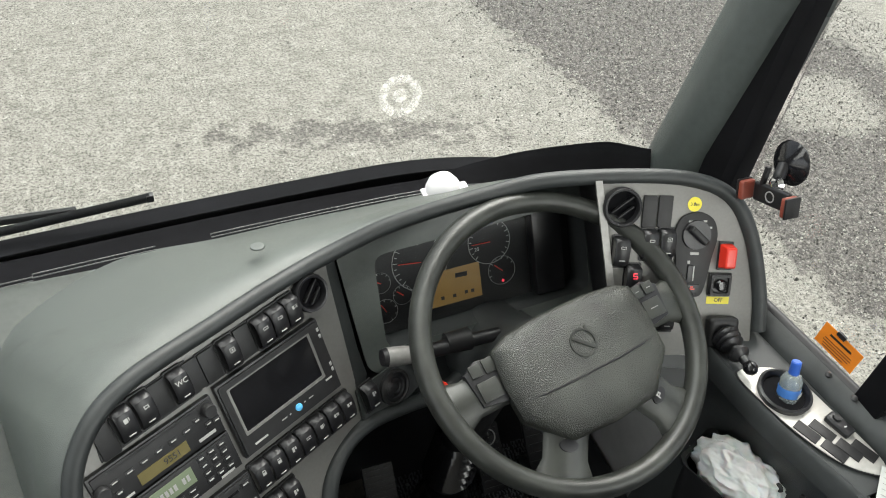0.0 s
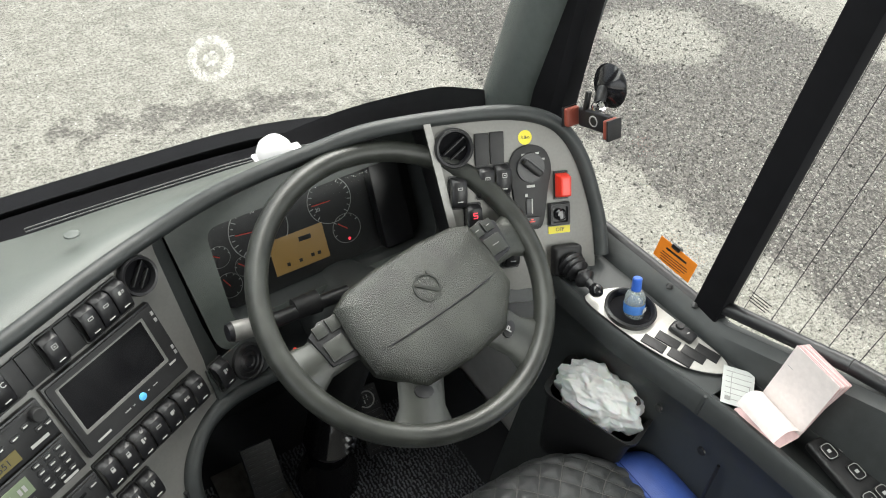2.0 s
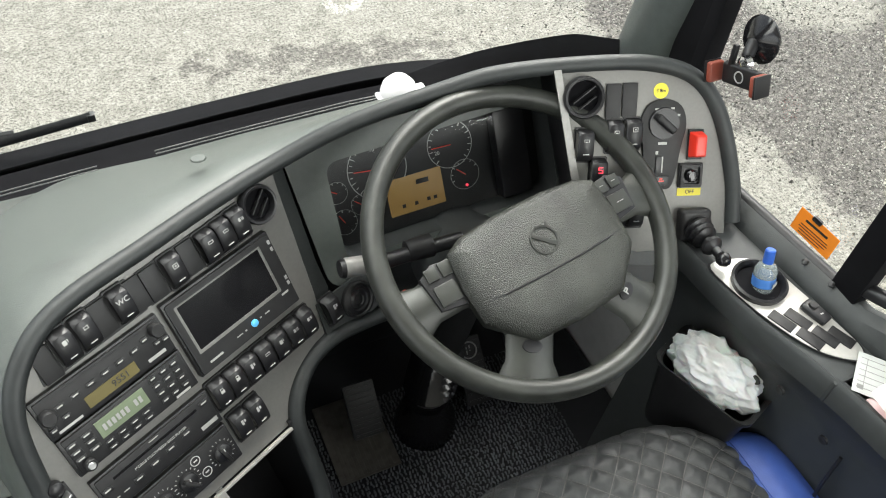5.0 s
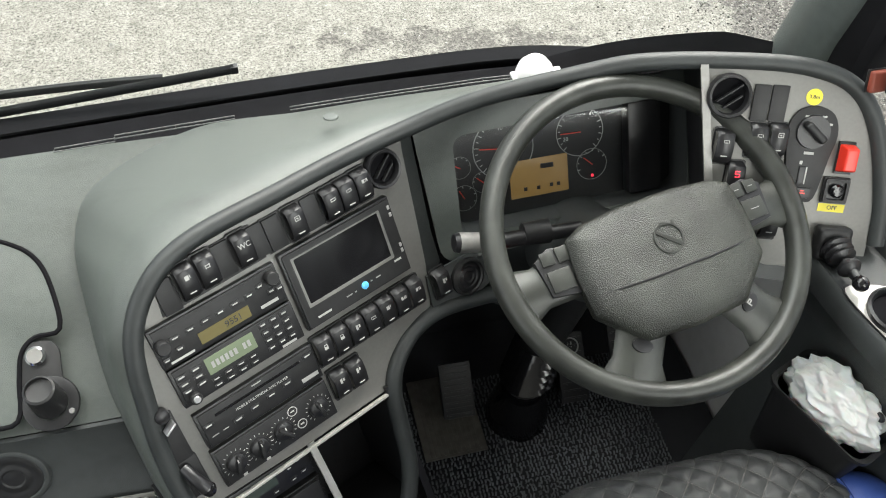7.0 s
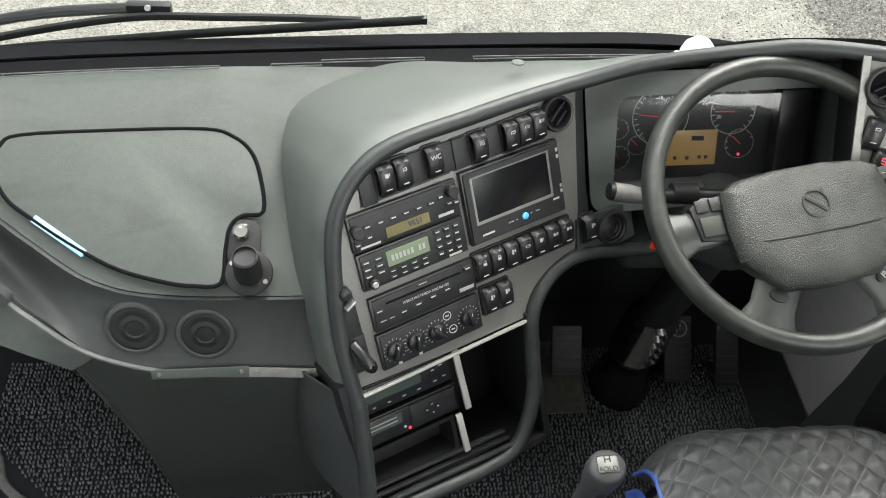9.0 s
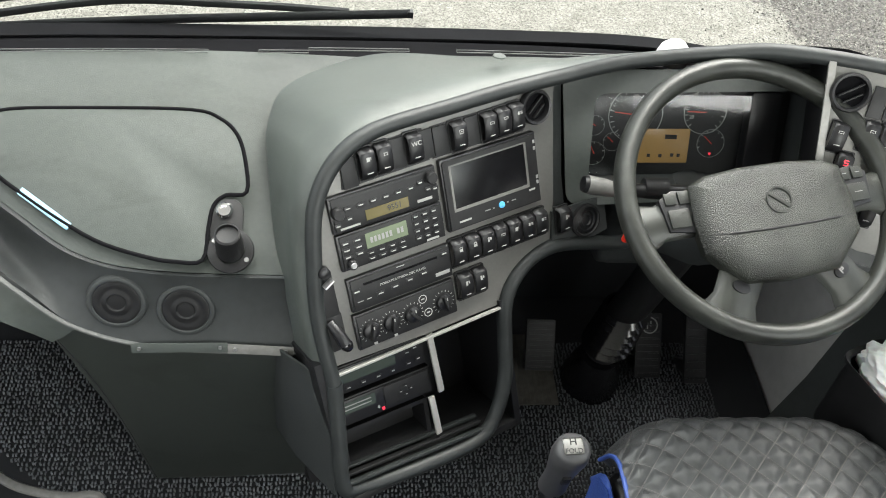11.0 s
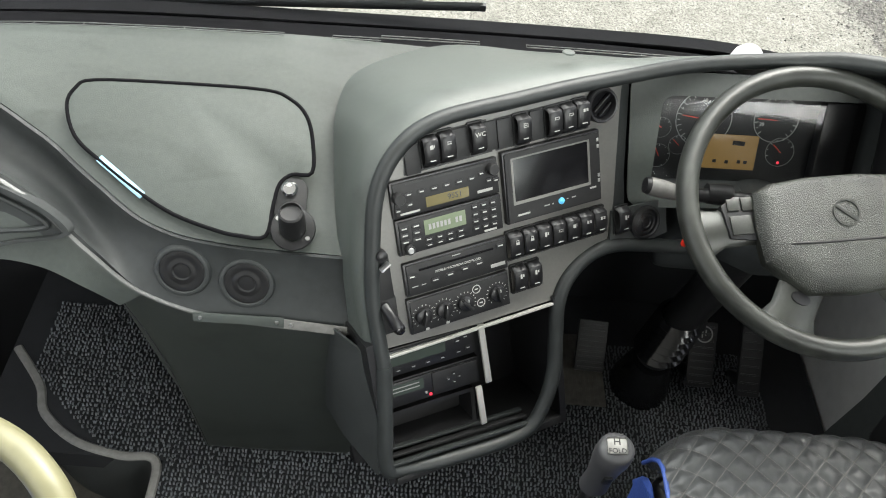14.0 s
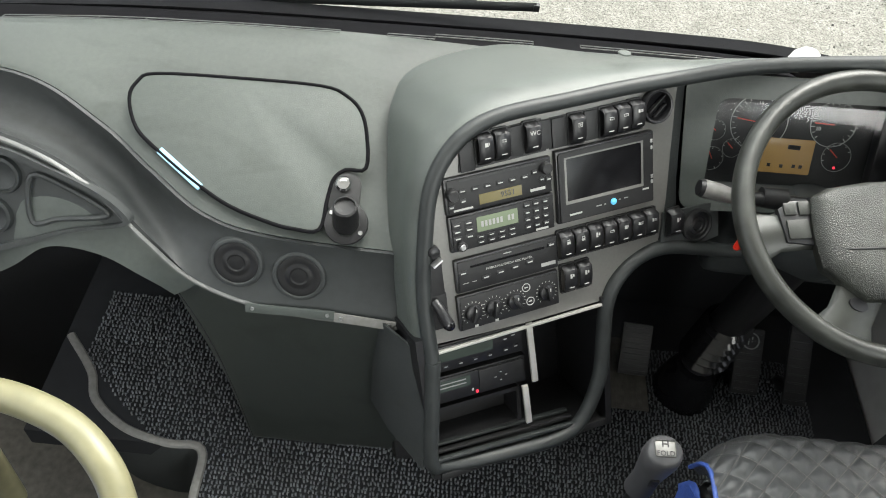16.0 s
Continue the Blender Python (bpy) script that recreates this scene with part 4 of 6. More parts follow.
def unit(name, label, cat, u, v, w, h):
    o = empty(name, label, cat, frame_at(u + w / 2, v - h / 2))
    part("case", box(w, h, 0.010, (0, 0, -0.004), 0.0015), BLACK, o)
    part("face", box(w - 0.008, h - 0.006, 0.003, (0, 0, 0.0055), 0.001), BLACK2, o)
    return o


def knob(parent, x, y, z, r, h, material=BLACK2):
    k_ = part("knob", lathe([(r, 0), (r, h * 0.8), (r * 0.85, h), (r * 0.5, h), (0, h * 0.96)], 24), material, parent)
    k_.matrix_basis = pose(x, y, z)
    return k_


def keys(parent, spots, w, h, z, mark=True):
    for x, y in spots:
        kx = part("key", box(w, h, 0.0022, (x, y, z), 0.0006), BLACK, parent)
        if mark:
            bars([(x, y, w * 0.6, h * 0.28)], z + 0.0021, WHITE, kx)


ra = unit("radio", "black car radio with amber display reading 955.1", "radio", U0, 0.0, W, 0.058)
part("display", box(0.072, 0.016, 0.001, (0.000, -0.013, 0.0085)), AMBERD, ra, "amber display strip")
text("9551", 0.0125, (0.012, -0.013, 0.0096), ra, BLACK)
knob(ra, -0.080, 0.004, 0.008, 0.0095, 0.012)
knob(ra, 0.078, 0.014, 0.008, 0.0095, 0.012)
keys(ra, [(-0.062 + 0.021 * k, 0.006) for k in range(6)], 0.012, 0.006, 0.008)
keys(ra, [(-0.082, -0.016), (-0.062, -0.010), (0.060, 0.010), (0.084, -0.006), (0.072, -0.004)], 0.010, 0.007, 0.008)
bars([(0.064, -0.0185, 0.026, 0.0045), (-0.063, -0.0225, 0.032, 0.0032)], 0.0086, WHITE, ra)
bars([(0.0, 0.0225, 0.13, 0.0025)], 0.0086, BLACK, ra, "tape_slot")
r2 = unit("tour_radio", "black coach radio with a green text display and keypad", "radio", U0 + 0.001, -0.0605, W, 0.0585)
part("display", box(0.070, 0.024, 0.001, (-0.010, 0.008, 0.0085)), LCD, r2, "pale green display")
bars([(-0.010 + 0.0065 * (k - 4), 0.008, 0.0042, 0.009) for k in range(9) if k != 6], 0.0096, GREYP, r2)
keys(r2, [(x, y) for x in (0.042, 0.058, 0.074) for y in (0.020, 0.008, -0.004, -0.016)], 0.011, 0.007, 0.008)
keys(r2, [(x, y) for x in (-0.078, -0.058) for y in (0.015, 0.004, -0.007)], 0.014, 0.007, 0.008)
keys(r2, [(-0.040 + 0.018 * k, y) for k in range(4) for y in (-0.012, -0.021)], 0.012, 0.005, 0.008)
knob(r2, -0.074, -0.0195, 0.008, 0.008, 0.009)
part("knob_cap", lathe([(0.005, 0), (0.004, 0.002), (0, 0.002)], 16), METAL, r2).matrix_basis = pose(-0.074, -0.0195, 0.017)
bars([(0.066, -0.0245, 0.022, 0.0035)], 0.0086, WHITE, r2)
cd = unit("disc_player", "black disc player with a slot and small print", "disc player", U0 + 0.003, -0.1335, W, 0.056)
part("slot", box(0.130, 0.0035, 0.001, (0.0, 0.014, 0.0085)), GLOSS, cd, "dark disc slot")
text("MOBILE MULTIMEDIA DISC PLAYER", 0.0052, (0.002, 0.0035, 0.0087), cd, WHITE)
keys(cd, [(-0.040, -0.010), (-0.014, -0.008), (0.012, -0.006), (0.038, -0.004), (-0.078, 0.006), (0.078, 0.016)], 0.014, 0.007, 0.008)
bars([(0.071, -0.016, 0.026, 0.006), (-0.075, -0.012, 0.010, 0.0014), (-0.060, -0.012, 0.008, 0.0014), (0.0, 0.0215, 0.014, 0.0015)], 0.0086, GREYP, cd)
ht = unit("heater_panel", "black heater panel with four turning knobs", "heater control", U0 + 0.001, -0.1945, W, 0.0615)
for k, x in enumerate((-0.066, -0.030, 0.008, 0.066)):
    bm = None
    for a in range(-140, 141, 20):
        bm = box(0.0009, 0.0026, 0.0005, (x + 0.0185 * math.sin(radians(a)), -0.002 + 0.0185 * math.cos(radians(a)), 0.0084), 0, bm=bm, rz=-a)
    part("scale_ring", bm, WHITE, ht)
    kb = part("knob", lathe([(0.0145, 0), (0.0135, 0.006), (0.012, 0.007), (0, 0.007)], 28), BLACK, ht)
    kb.matrix_basis = pose(x, -0.002, 0.008)
    part("grip", box(0.006, 0.026, 0.010, (0, 0, 0.006), 0.002, rz=(-20, -10, 35, 10)[k]), BLACK2, kb)
    bars([(0.0, 0.010, 0.0016, 0.005)], 0.0163, WHITE, kb)
for x, y in ((0.030, 0.016), (0.036, -0.010)):
    part("symbol_ring", framed(ring(0.0075, 20, x, y), ring(0.0062, 20, x, y), 0.0005, 0.0084), WHITE, ht)
    bars([(x, y, 0.006, 0.0022)], 0.0084, WHITE, ht)
bars([(-0.062, -0.0265, 0.006, 0.004), (-0.026, -0.0265, 0.006, 0.004)], 0.0084, WHITE, ht)

# key switch and lever by the left edge
ks = empty("ignition_switch", "black ignition switch with a metal key bow", "ignition switch", frame_at(-0.222, -0.128, 0.0))
part("plate", box(0.026, 0.075, 0.006, (0, -0.020, -0.004), 0.002), BLACK2, ks)
part("barrel", lathe([(0.010, 0), (0.009, 0.010), (0.006, 0.012), (0, 0.012)], 20), BLACK, ks).matrix_basis = pose(0.0, 0.020, 0.002)
part("key", box(0.018, 0.003, 0.016, (0.001, 0.004, 0.006), 0.001, rz=30), METAL, ks, "worn metal key")
lv = empty("retarder_switch", "black hand switch with a worn knob", "switch", frame_at(-0.222, -0.213, 0.0))
part("plate", box(0.030, 0.062, 0.006, (0, 0, -0.004), 0.003), BLACK2, lv)
part("handle", tube([Vector((-0.006, 0.020, 0.004)), Vector((-0.003, 0.010, 0.018)), Vector((0.004, -0.012, 0.022))], [0.008, 0.008, 0.010], 12), BLACK, lv)
part("knob", lathe([(0.0, -0.008), (0.008, -0.005), (0.010, 0), (0.008, 0.006), (0, 0.009)], 18), GLOSS, lv).matrix_basis = pose(0.006, -0.016, 0.022)

# niche: two slim recorders, silver strips, pocket
for v, lab, nm in ((-0.318, "dark tachograph unit with a dim display in the niche", "tachograph"), (-0.378, "black recorder with a display, four-way key and red lamp", "recorder")):
    o = empty(nm, lab, "recorder", frame_at(-0.158, v, -0.035, -2))
    part("case", box(0.182, 0.052, 0.16, (0, 0, -0.155), 0.002), BLACK2, o)
    part("face", box(0.176, 0.046, 0.004, (0, 0, 0.004), 0.002), BLACK, o)
    if nm == "tachograph":
        part("display", box(0.105, 0.022, 0.001, (-0.02, 0.006, 0.0075)), DIMLCD, o, "dim green display")
        keys(o, [(-0.055 + 0.027 * k, -0.015) for k in range(4)] + [(0.055, 0.008), (0.070, 0.012), (0.056, -0.013), (0.074, -0.010)], 0.010, 0.007, 0.007)
    else:
        part("display", box(0.066, 0.020, 0.001, (-0.048, 0.008, 0.0075)), DIMLCD, o, "dim green display")
        bars([(-0.048, 0.012, 0.05, 0.002), (-0.048, 0.005, 0.05, 0.002)], 0.0085, GREYP, o)
        part("drawer", box(0.085, 0.040, 0.003, (0.043, 0.002, 0.007), 0.002), BLACK2, o)
        keys(o, [(0.040, 0.010), (0.040, -0.006), (0.030, 0.002), (0.050, 0.002)], 0.006, 0.005, 0.010)
        part("red_lamp", lathe([(0.003, 0), (0.0022, 0.002), (0, 0.002)], 14), REDLED, o).matrix_basis = pose(-0.004, -0.018, 0.008)
        for x in (-0.012, -0.080):
            part("white_lamp", lathe([(0.0025, 0), (0.002, 0.002), (0, 0.002)], 10), WHITE, o).matrix_basis = pose(x, -0.012, 0.008)
pk = thing("niche_pocket", framed(rrect(0.165, 0.075, 0.004), rrect(0.150, 0.060, 0.004), 0.10, -0.1), BLACK2, "empty dark brown-black pocket under the recorders", "pocket", frame_at(-0.162, -0.452, -0.035, -2))
part("pocket_back", box(0.16, 0.07, 0.004, (0, 0, -0.06)), BLACK2, pk)
for u, v, h in ((-0.060, -0.345, 0.118), (-0.077, -0.445, 0.078)):
    thing("silver_strip", box(0.011, h, 0.006, (0, 0, -0.006), 0.001), SILVER, "bare silver mounting strip in the niche", "strip", frame_at(u, v, -0.012, 2), group="niche strips")
for k, (n_, mt) in enumerate(((-0.006, EDGE), (-0.024, BLACK2), (-0.040, EDGE))):
    thing("niche_sill_rail", box(0.27, 0.006, 0.010, (0, 0, 0), 0.002), mt, "dull grey rail along the niche sill", "rail", frame_at(-0.125, -0.497 + 0.004 * k, n_, -4), group="niche sill rails")
thing("bottom_rail", box(0.31, 0.005, 0.006, (0, 0, 0), 0.001), SILVER, "bright edge strip below the fascia", "strip", frame_at(-0.085, -0.283, 0.0, 0))

# ---- instrument cluster ----
CF = facing(0.70, 1.08, 0.80, 0, 29)
cl = empty("instrument_cluster", "dark instrument cluster with dials and an amber display", "instrument cluster", CF)
outer = rquad([(-0.194, 0.070), (0.287, 0.096), (0.284, -0.132), (-0.160, -0.165)], 0.03)
inner = rquad([(-0.132, 0.034), (0.250, 0.056), (0.255, -0.106), (-0.126, -0.126)], 0.022)
part("surround", framed(outer, inner, 0.004, -0.004), DASH, cl, "dark grey moulded surround", smooth=60)
deep = [(x * 0.97, y * 0.95) for x, y in inner]
bm = bmesh.new()
a_ = [bm.verts.new((x, y, -0.001)) for x, y in inner]
b_ = [bm.verts.new((x, y, -0.045)) for x, y in deep]
for i in range(len(a_)):
    bm.faces.new((a_[i], a_[(i + 1) % len(a_)], b_[(i + 1) % len(a_)], b_[i]))
part("hood_wall", bm, DASH2, cl, "dark grey inner wall of the hood")
part("dial_plate", plate(deep, 0.004, -0.049), BLACK2, cl)
lens_rows = []
for u in [-0.118 + 0.0115 * i for i in range(25)]:
    lens_rows.append([Vector((u, v, -0.041 + 0.57 * (u + 0.03) ** 2)) for v in (-0.117, -0.08, -0.03, 0.02, 0.030 + 0.06 * u)])
part("lens", loft(lens_rows), LENS, cl, "slightly dusty bowed clear lens", smooth=80).visible_shadow = False
part("right_shade", box(0.056, 0.150, 0.026, (0.188, -0.028, -0.044), 0.004, rz=2), BLACK, cl)


seam = [[PF @ Vector(p) for p in ((0.231, 0.078, -0.006), (0.222, 0.02, -0.006), (0.206, -0.13, -0.006), (0.192, -0.190, -0.006))], [CF @ Vector(p) for p in ((-0.198, 0.076, -0.003), (-0.192, 0.02, -0.003), (-0.176, -0.11, -0.003), (-0.166, -0.158, -0.003))]]
part("joining_panel", loft([[CF.inverted() @ v for v in row] for row in seam], 0.002), DASH2, cl, "narrow grey panel towards the console")


def dial(x, y, r, a0, a1, n, needle, nlen):
    d = part("dial", framed(ring(r * 1.0, 36, x, y), ring(r * 0.97, 36, x, y), 0.0006, -0.0448), GREYP, cl)
    bm = None
    for i in range(n):
        a = radians(a0 + (a1 - a0) * i / (n - 1))
        bm = box(0.0012, r * (0.16 if i % 2 == 0 else 0.09), 0.0006, (x + r * 0.88 * math.cos(a), y + r * 0.88 * math.sin(a), -0.0446), 0, bm=bm, rz=math.degrees(a) - 90)
    part("tick_marks", bm, WHITE, d)
    a = radians(needle)
    part("needle", tube([Vector((x, y, -0.041)), Vector((x + nlen * math.cos(a), y + nlen * math.sin(a), -0.041))], 0.0009, 6), RED, d, "red needle")
    return d


dial(-0.040, -0.006, 0.050, 225, 20, 17, 175, 0.040)
dial(0.088, 0.004, 0.040, 225, -45, 17, 180, 0.034)
dial(-0.112, -0.028, 0.018, 170, 10, 6, 150, 0.014)
dial(-0.108, -0.078, 0.021, 170, -60, 7, 120, 0.016)
dial(-0.076, -0.056, 0.017, 170, 20, 6, 140, 0.014)
dial(0.108, -0.052, 0.026, 200, 30, 7, 140, 0.020)
for s_, x, y in (("20", 0.064, -0.006), ("10", -0.044, 0.026)):
    text(s_, 0.009, (x, y, -0.0446), cl, WHITE)
am = part("display", box(0.098, 0.062, 0.002, (0.018, -0.060, -0.046), 0.001, rz=2), AMBER, cl, "amber message display")
bars([(0.031, -0.043, 0.022, 0.008), (-0.006, -0.078, 0.006, 0.006), (0.016, -0.078, 0.006, 0.006), (0.038, -0.076, 0.006, 0.006), (0.050, -0.076, 0.006, 0.006)], -0.0438, BLACK2, am)
part("warning_lamp", lathe([(0.0026, 0), (0.0026, 0.001), (0, 0.001)], 14), REDLED, cl, "lit red warning lamp").matrix_basis = pose(0.109, -0.071, -0.0445)
part("backing", box(0.46, 0.22, 0.03, (0.03, -0.06, -0.085)), BLACK, cl)
part("hood_panel", loft([[Vector((-0.20, 0.075, -0.003)), Vector((-0.09, 0.088, -0.003)), Vector((0.06, 0.098, -0.003)), Vector((0.28, 0.104, -0.003))], [Vector((-0.21, 0.072, 0.030)), Vector((-0.10, 0.098, 0.040)), Vector((0.044, 0.118, 0.070)), Vector((0.255, 0.120, 0.125))]], 0.003), DASH2, cl, smooth=60)

# ---- right switch panel ----
RF = facing(1.066, 0.890, 0.830, -18, 33)
rp = empty("switch_panel", "grey switch panel between cluster and side window", "switch panel", RF)
ro = [(-0.203, 0.160), (-0.10, 0.170), (-0.015, 0.165), (0.028, 0.138), (0.058, 0.088), (0.080, -0.010), (0.080, -0.118), (-0.06, -0.122), (-0.125, -0.105), (-0.152, -0.072)]
part("fascia", plate(ro, 0.006, -0.006, 0.001), TRIM, rp, "matt grey fascia plate")
part("core", plate([(x * 0.98, y * 0.98) for x, y in ro], 0.10, -0.11), BLACK, rp)
part("edge_strip", plate([(-0.206, 0.163), (-0.195, 0.163), (-0.146, -0.072), (-0.157, -0.076)], 0.005, 0.0), STALKG, rp, "grey upright edge strip")
Rm = lambda u, v, n=0.0, rz=0.0: RF @ pose(u, v, n, 0, 0, rz)
air_vent(Rm(-0.159, 0.118, 0.001), 0.031, "round black air vent in the grey switch panel")
blank(Rm(-0.113, 0.112, 0.002), 0.023, 0.050)
blank(Rm(-0.088, 0.113, 0.002), 0.023, 0.050)
hs_ = empty("height_sticker", "round yellow vehicle height sticker reading 3.8m", "sticker", Rm(-0.040, 0.1255, 0.0005))
part("disc", lathe([(0.0115, 0), (0.0115, 0.0004), (0, 0.0004)], 28), YELLOW, hs_)
text("3.8m", 0.0075, (0, 0, 0.0006), hs_, BLACK)
ls = empty("light_switch", "black headlamp switch plate with a turning knob", "light switch", Rm(-0.034, 0.046))
lo_ = [(p.x, p.y) for p in spline([(x, y, 0) for x, y in ((0.0, 0.068), (0.026, 0.058), (0.036, 0.030), (0.030, -0.005), (0.020, -0.062), (0.0, -0.068), (-0.022, -0.062), (-0.030, -0.005), (-0.036, 0.030), (-0.026, 0.058))], 4, True)]
part("plate", plate(lo_, 0.005, 0.0, 0.0015), BLACK2, ls)
part("dial", lathe([(0.024, 0.004), (0.023, 0.009), (0.0, 0.009)], 30), BLACK, ls).matrix_basis = pose(0, 0.032, 0)
part("grip", box(0.011, 0.036, 0.014, (0, 0.032, 0.008), 0.004, 3, rz=50), BLACK2, ls)
bars([(0.012, 0.054, 0.006, 0.003), (-0.012, 0.053, 0.006, 0.003), (0.022, 0.044, 0.005, 0.003), (0, 0.002, 0.014, 0.004), (-0.008, -0.012, 0.004, 0.005)], 0.0056, WHITE, ls)
part("wheel_slot", box(0.010, 0.026, 0.004, (-0.004, -0.030, 0.003), 0.001), BLACK, ls)
bars([(0.001, -0.030, 0.002, 0.024)], 0.0072, WHITE, ls)
part("hazard_key", box(0.026, 0.015, 0.005, (0, -0.055, 0.003), 0.001), BLACK, ls, "hazard key with a red triangle")
bars([(0, -0.055, 0.010, 0.002), (0, -0.0515, 0.005, 0.002)], 0.0085, RED, ls)
rg = empty("guarded_switch", "switch under a raised bright red guard", "switch", Rm(0.019, 0.045, 0.001))
part("guard", box(0.022, 0.040, 0.022, (0, 0, 0.002), 0.003, 3, taper=0.8), RED, rg)
part("base", box(0.024, 0.046, 0.004, (0, 0, -0.001), 0.001), BLACK, rg)
sq = empty("joystick_switch", "square black switch with a small central knob", "switch", Rm(0.015, -0.002, 0.001))
part("base", box(0.038, 0.038, 0.005, (0, 0, -0.001), 0.002), BLACK, sq)
part("well", framed(rrect(0.034, 0.034, 0.003), rrect(0.026, 0.026, 0.003), 0.004, 0.004), BLACK2, sq)
part("knob", lathe([(0.009, 0), (0.010, 0.006), (0.007, 0.010), (0, 0.011)], 20), GLOSS, sq).matrix_basis = pose(0, 0, 0.004)
of = empty("off_sticker", "small yellow sticker reading OFF", "sticker", Rm(0.016, -0.0285, 0.0005))
part("label_face", box(0.038, 0.012, 0.0004, (0, 0, 0)), YELLOW, of)
text("OFF", 0.0085, (0.001, 0, 0.0006), of, BLACK)
for u, v, kd in ((-0.155, 0.048, "bus"), (-0.110, 0.060, "bus"), (-0.082, 0.062, "box"), (-0.071, -0.056, "door"), (-0.099, -0.058, "lamp")):
    rocker(Rm(u, v), kd, "black rocker switch on the grey switch panel")
rs_ = rocker(Rm(-0.132, 0.004), None, "black rocker switch with a lit red symbol", lamp=False)
bars([(0, 0.008, 0.007, 0.0015), (0, 0.012, 0.007, 0.0015), (0, 0.004, 0.007, 0.0015), (-0.003, 0.010, 0.0015, 0.004), (0.003, 0.006, 0.0015, 0.004)], 0.0180, REDLED, rs_)
lvr = empty("parking_brake", "black parking brake lever with a ball-ended handle", "lever", Rm(0.024, -0.078))
part("housing", box(0.050, 0.050, 0.022, (0, 0, -0.002), 0.008, 3), BLACK2, lvr)
tilt = pose(0.002, -0.004, 0.016, 28, 16, 0)
part("gaiter", lathe([(0.021, 0.0), (0.024, 0.005), (0.019, 0.009), (0.022, 0.014), (0.017, 0.018), (0.020, 0.023), (0.014, 0.027), (0.009, 0.030)], 24), BLACK, lvr, "ribbed rubber gaiter").matrix_basis = tilt
part("handle", lathe([(0.008, 0.026), (0.008, 0.034), (0.016, 0.037), (0.017, 0.043), (0.013, 0.048), (0.0075, 0.051), (0.007, 0.064)], 22), BLACK, lvr, "flared pull handle").matrix_basis = tilt
part("ball", lathe([(0, 0.060), (0.008, 0.063), (0.0115, 0.070), (0.0105, 0.077), (0.006, 0.082), (0, 0.083)], 22), GLOSS, lvr).matrix_basis = tilt
part("end_cap", box(0.022, 0.060, 0.07, (0.092, -0.135, -0.06), 0.008, 3), EDGE, rp, "rounded lower end of the padded edge")
part("lower_skirt", loft([[Vector((-0.155, -0.075, -0.004)), Vector((-0.10, -0.118, -0.002)), Vector((0.0, -0.124, 0)), Vector((0.085, -0.12, 0))], [Vector((-0.15, -0.10, 0.0)), Vector((-0.09, -0.140, 0.004)), Vector((0.0, -0.145, 0.004)), Vector((0.09, -0.14, 0.0))], [Vector((-0.15, -0.12, -0.05)), Vector((-0.09, -0.150, -0.07)), Vector((0.0, -0.155, -0.08)), Vector((0.09, -0.15, -0.08))]], 0.003), DASH2, rp, smooth=60)

# ---- steering wheel and column ----
WF = pose(0.778, 0.860, 0.835, 90 - 65.1, 0, 0) @ pose(0, 0, 0, 0, 0, 10)
sw = empty("steering_wheel", "dark grey leather four-spoke coach steering wheel, worn shiny", "steering wheel", WF)
bmr = bmesh.new()
n, m_ = 96, 16
vs = []
for i in range(n):
    a = 2 * math.pi * i / n
    vs.append([bmr.verts.new(((0.2145 + 0.0160 * math.cos(b)) * math.cos(a), (0.2145 + 0.0160 * math.cos(b)) * math.sin(a), 0.0185 * math.sin(b))) for b in (2 * math.pi * j / m_ for j in range(m_))])
for i in range(n):
    for j in range(m_):
        bmr.faces.new((vs[i][j], vs[(i + 1) % n][j], vs[(i + 1) % n][(j + 1) % m_], vs[i][(j + 1) % m_]))
part("rim", bmr, WHEEL, sw, "leather rim with worn shine")


def spoke(a, w0, w1, z0=0.006):
    """Spoke from the hub to the rim, flaring into the rim."""
    rows = []
    for r, w in ((0.06, w0), (0.10, w0 * 0.95), (0.14, (w0 + w1) / 2 * 0.9), (0.175, w1 * 0.95), (0.205, w1 * 1.35)):
        z = 0.022 - 0.10 * (r - 0.06) if r < 0.2 else 0.004
        rows.append([Vector((r, -w / 2, z - 0.010)), Vector((r, -w / 2 * 0.8, z)), Vector((r, 0, z + 0.002)), Vector((r, w / 2 * 0.8, z)), Vector((r, w / 2, z - 0.010)), Vector((r, 0, z - 0.016)), Vector((r, -w / 2, z - 0.010))])
    p = part("spoke", loft(rows), WHEEL, sw, smooth=60)
    p.matrix_basis = pose(0, 0, z0 - 0.006, 0, 0, a)
    return p


s1, s2, s3, s4 = spoke(187, 0.085, 0.060), spoke(-7, 0.085, 0.060), spoke(-121, 0.080, 0.070), spoke(-59, 0.080, 0.070)
padc = [(-0.122, 0.022), (-0.096, 0.034), (-0.04, 0.040), (0.04, 0.040), (0.096, 0.034), (0.122, 0.022), (0.127, -0.030), (0.124, -0.082), (0.072, -0.132), (0.0, -0.137), (-0.072, -0.132), (-0.124, -0.082), (-0.127, -0.030)]
po = []
for (x, y), (x2, y2) in zip(padc, padc[1:] + padc[:1]):
    po += [(x + (x2 - x) * t, y + (y2 - y) * t) for t in (0.04, 0.35, 0.65, 0.96)]
bm = bmesh.new()
c0 = (0.0, -0.042)
rings_ = []
for s_, z in ((1.0, 0.004), (1.015, 0.022), (0.985, 0.029), (0.90, 0.036), (0.75, 0.0395), (0.45, 0.041), (0.15, 0.0415)):
    rings_.append([bm.verts.new((c0[0] + (x - c0[0]) * s_, c0[1] + (y - c0[1]) * s_, z)) for x, y in po])
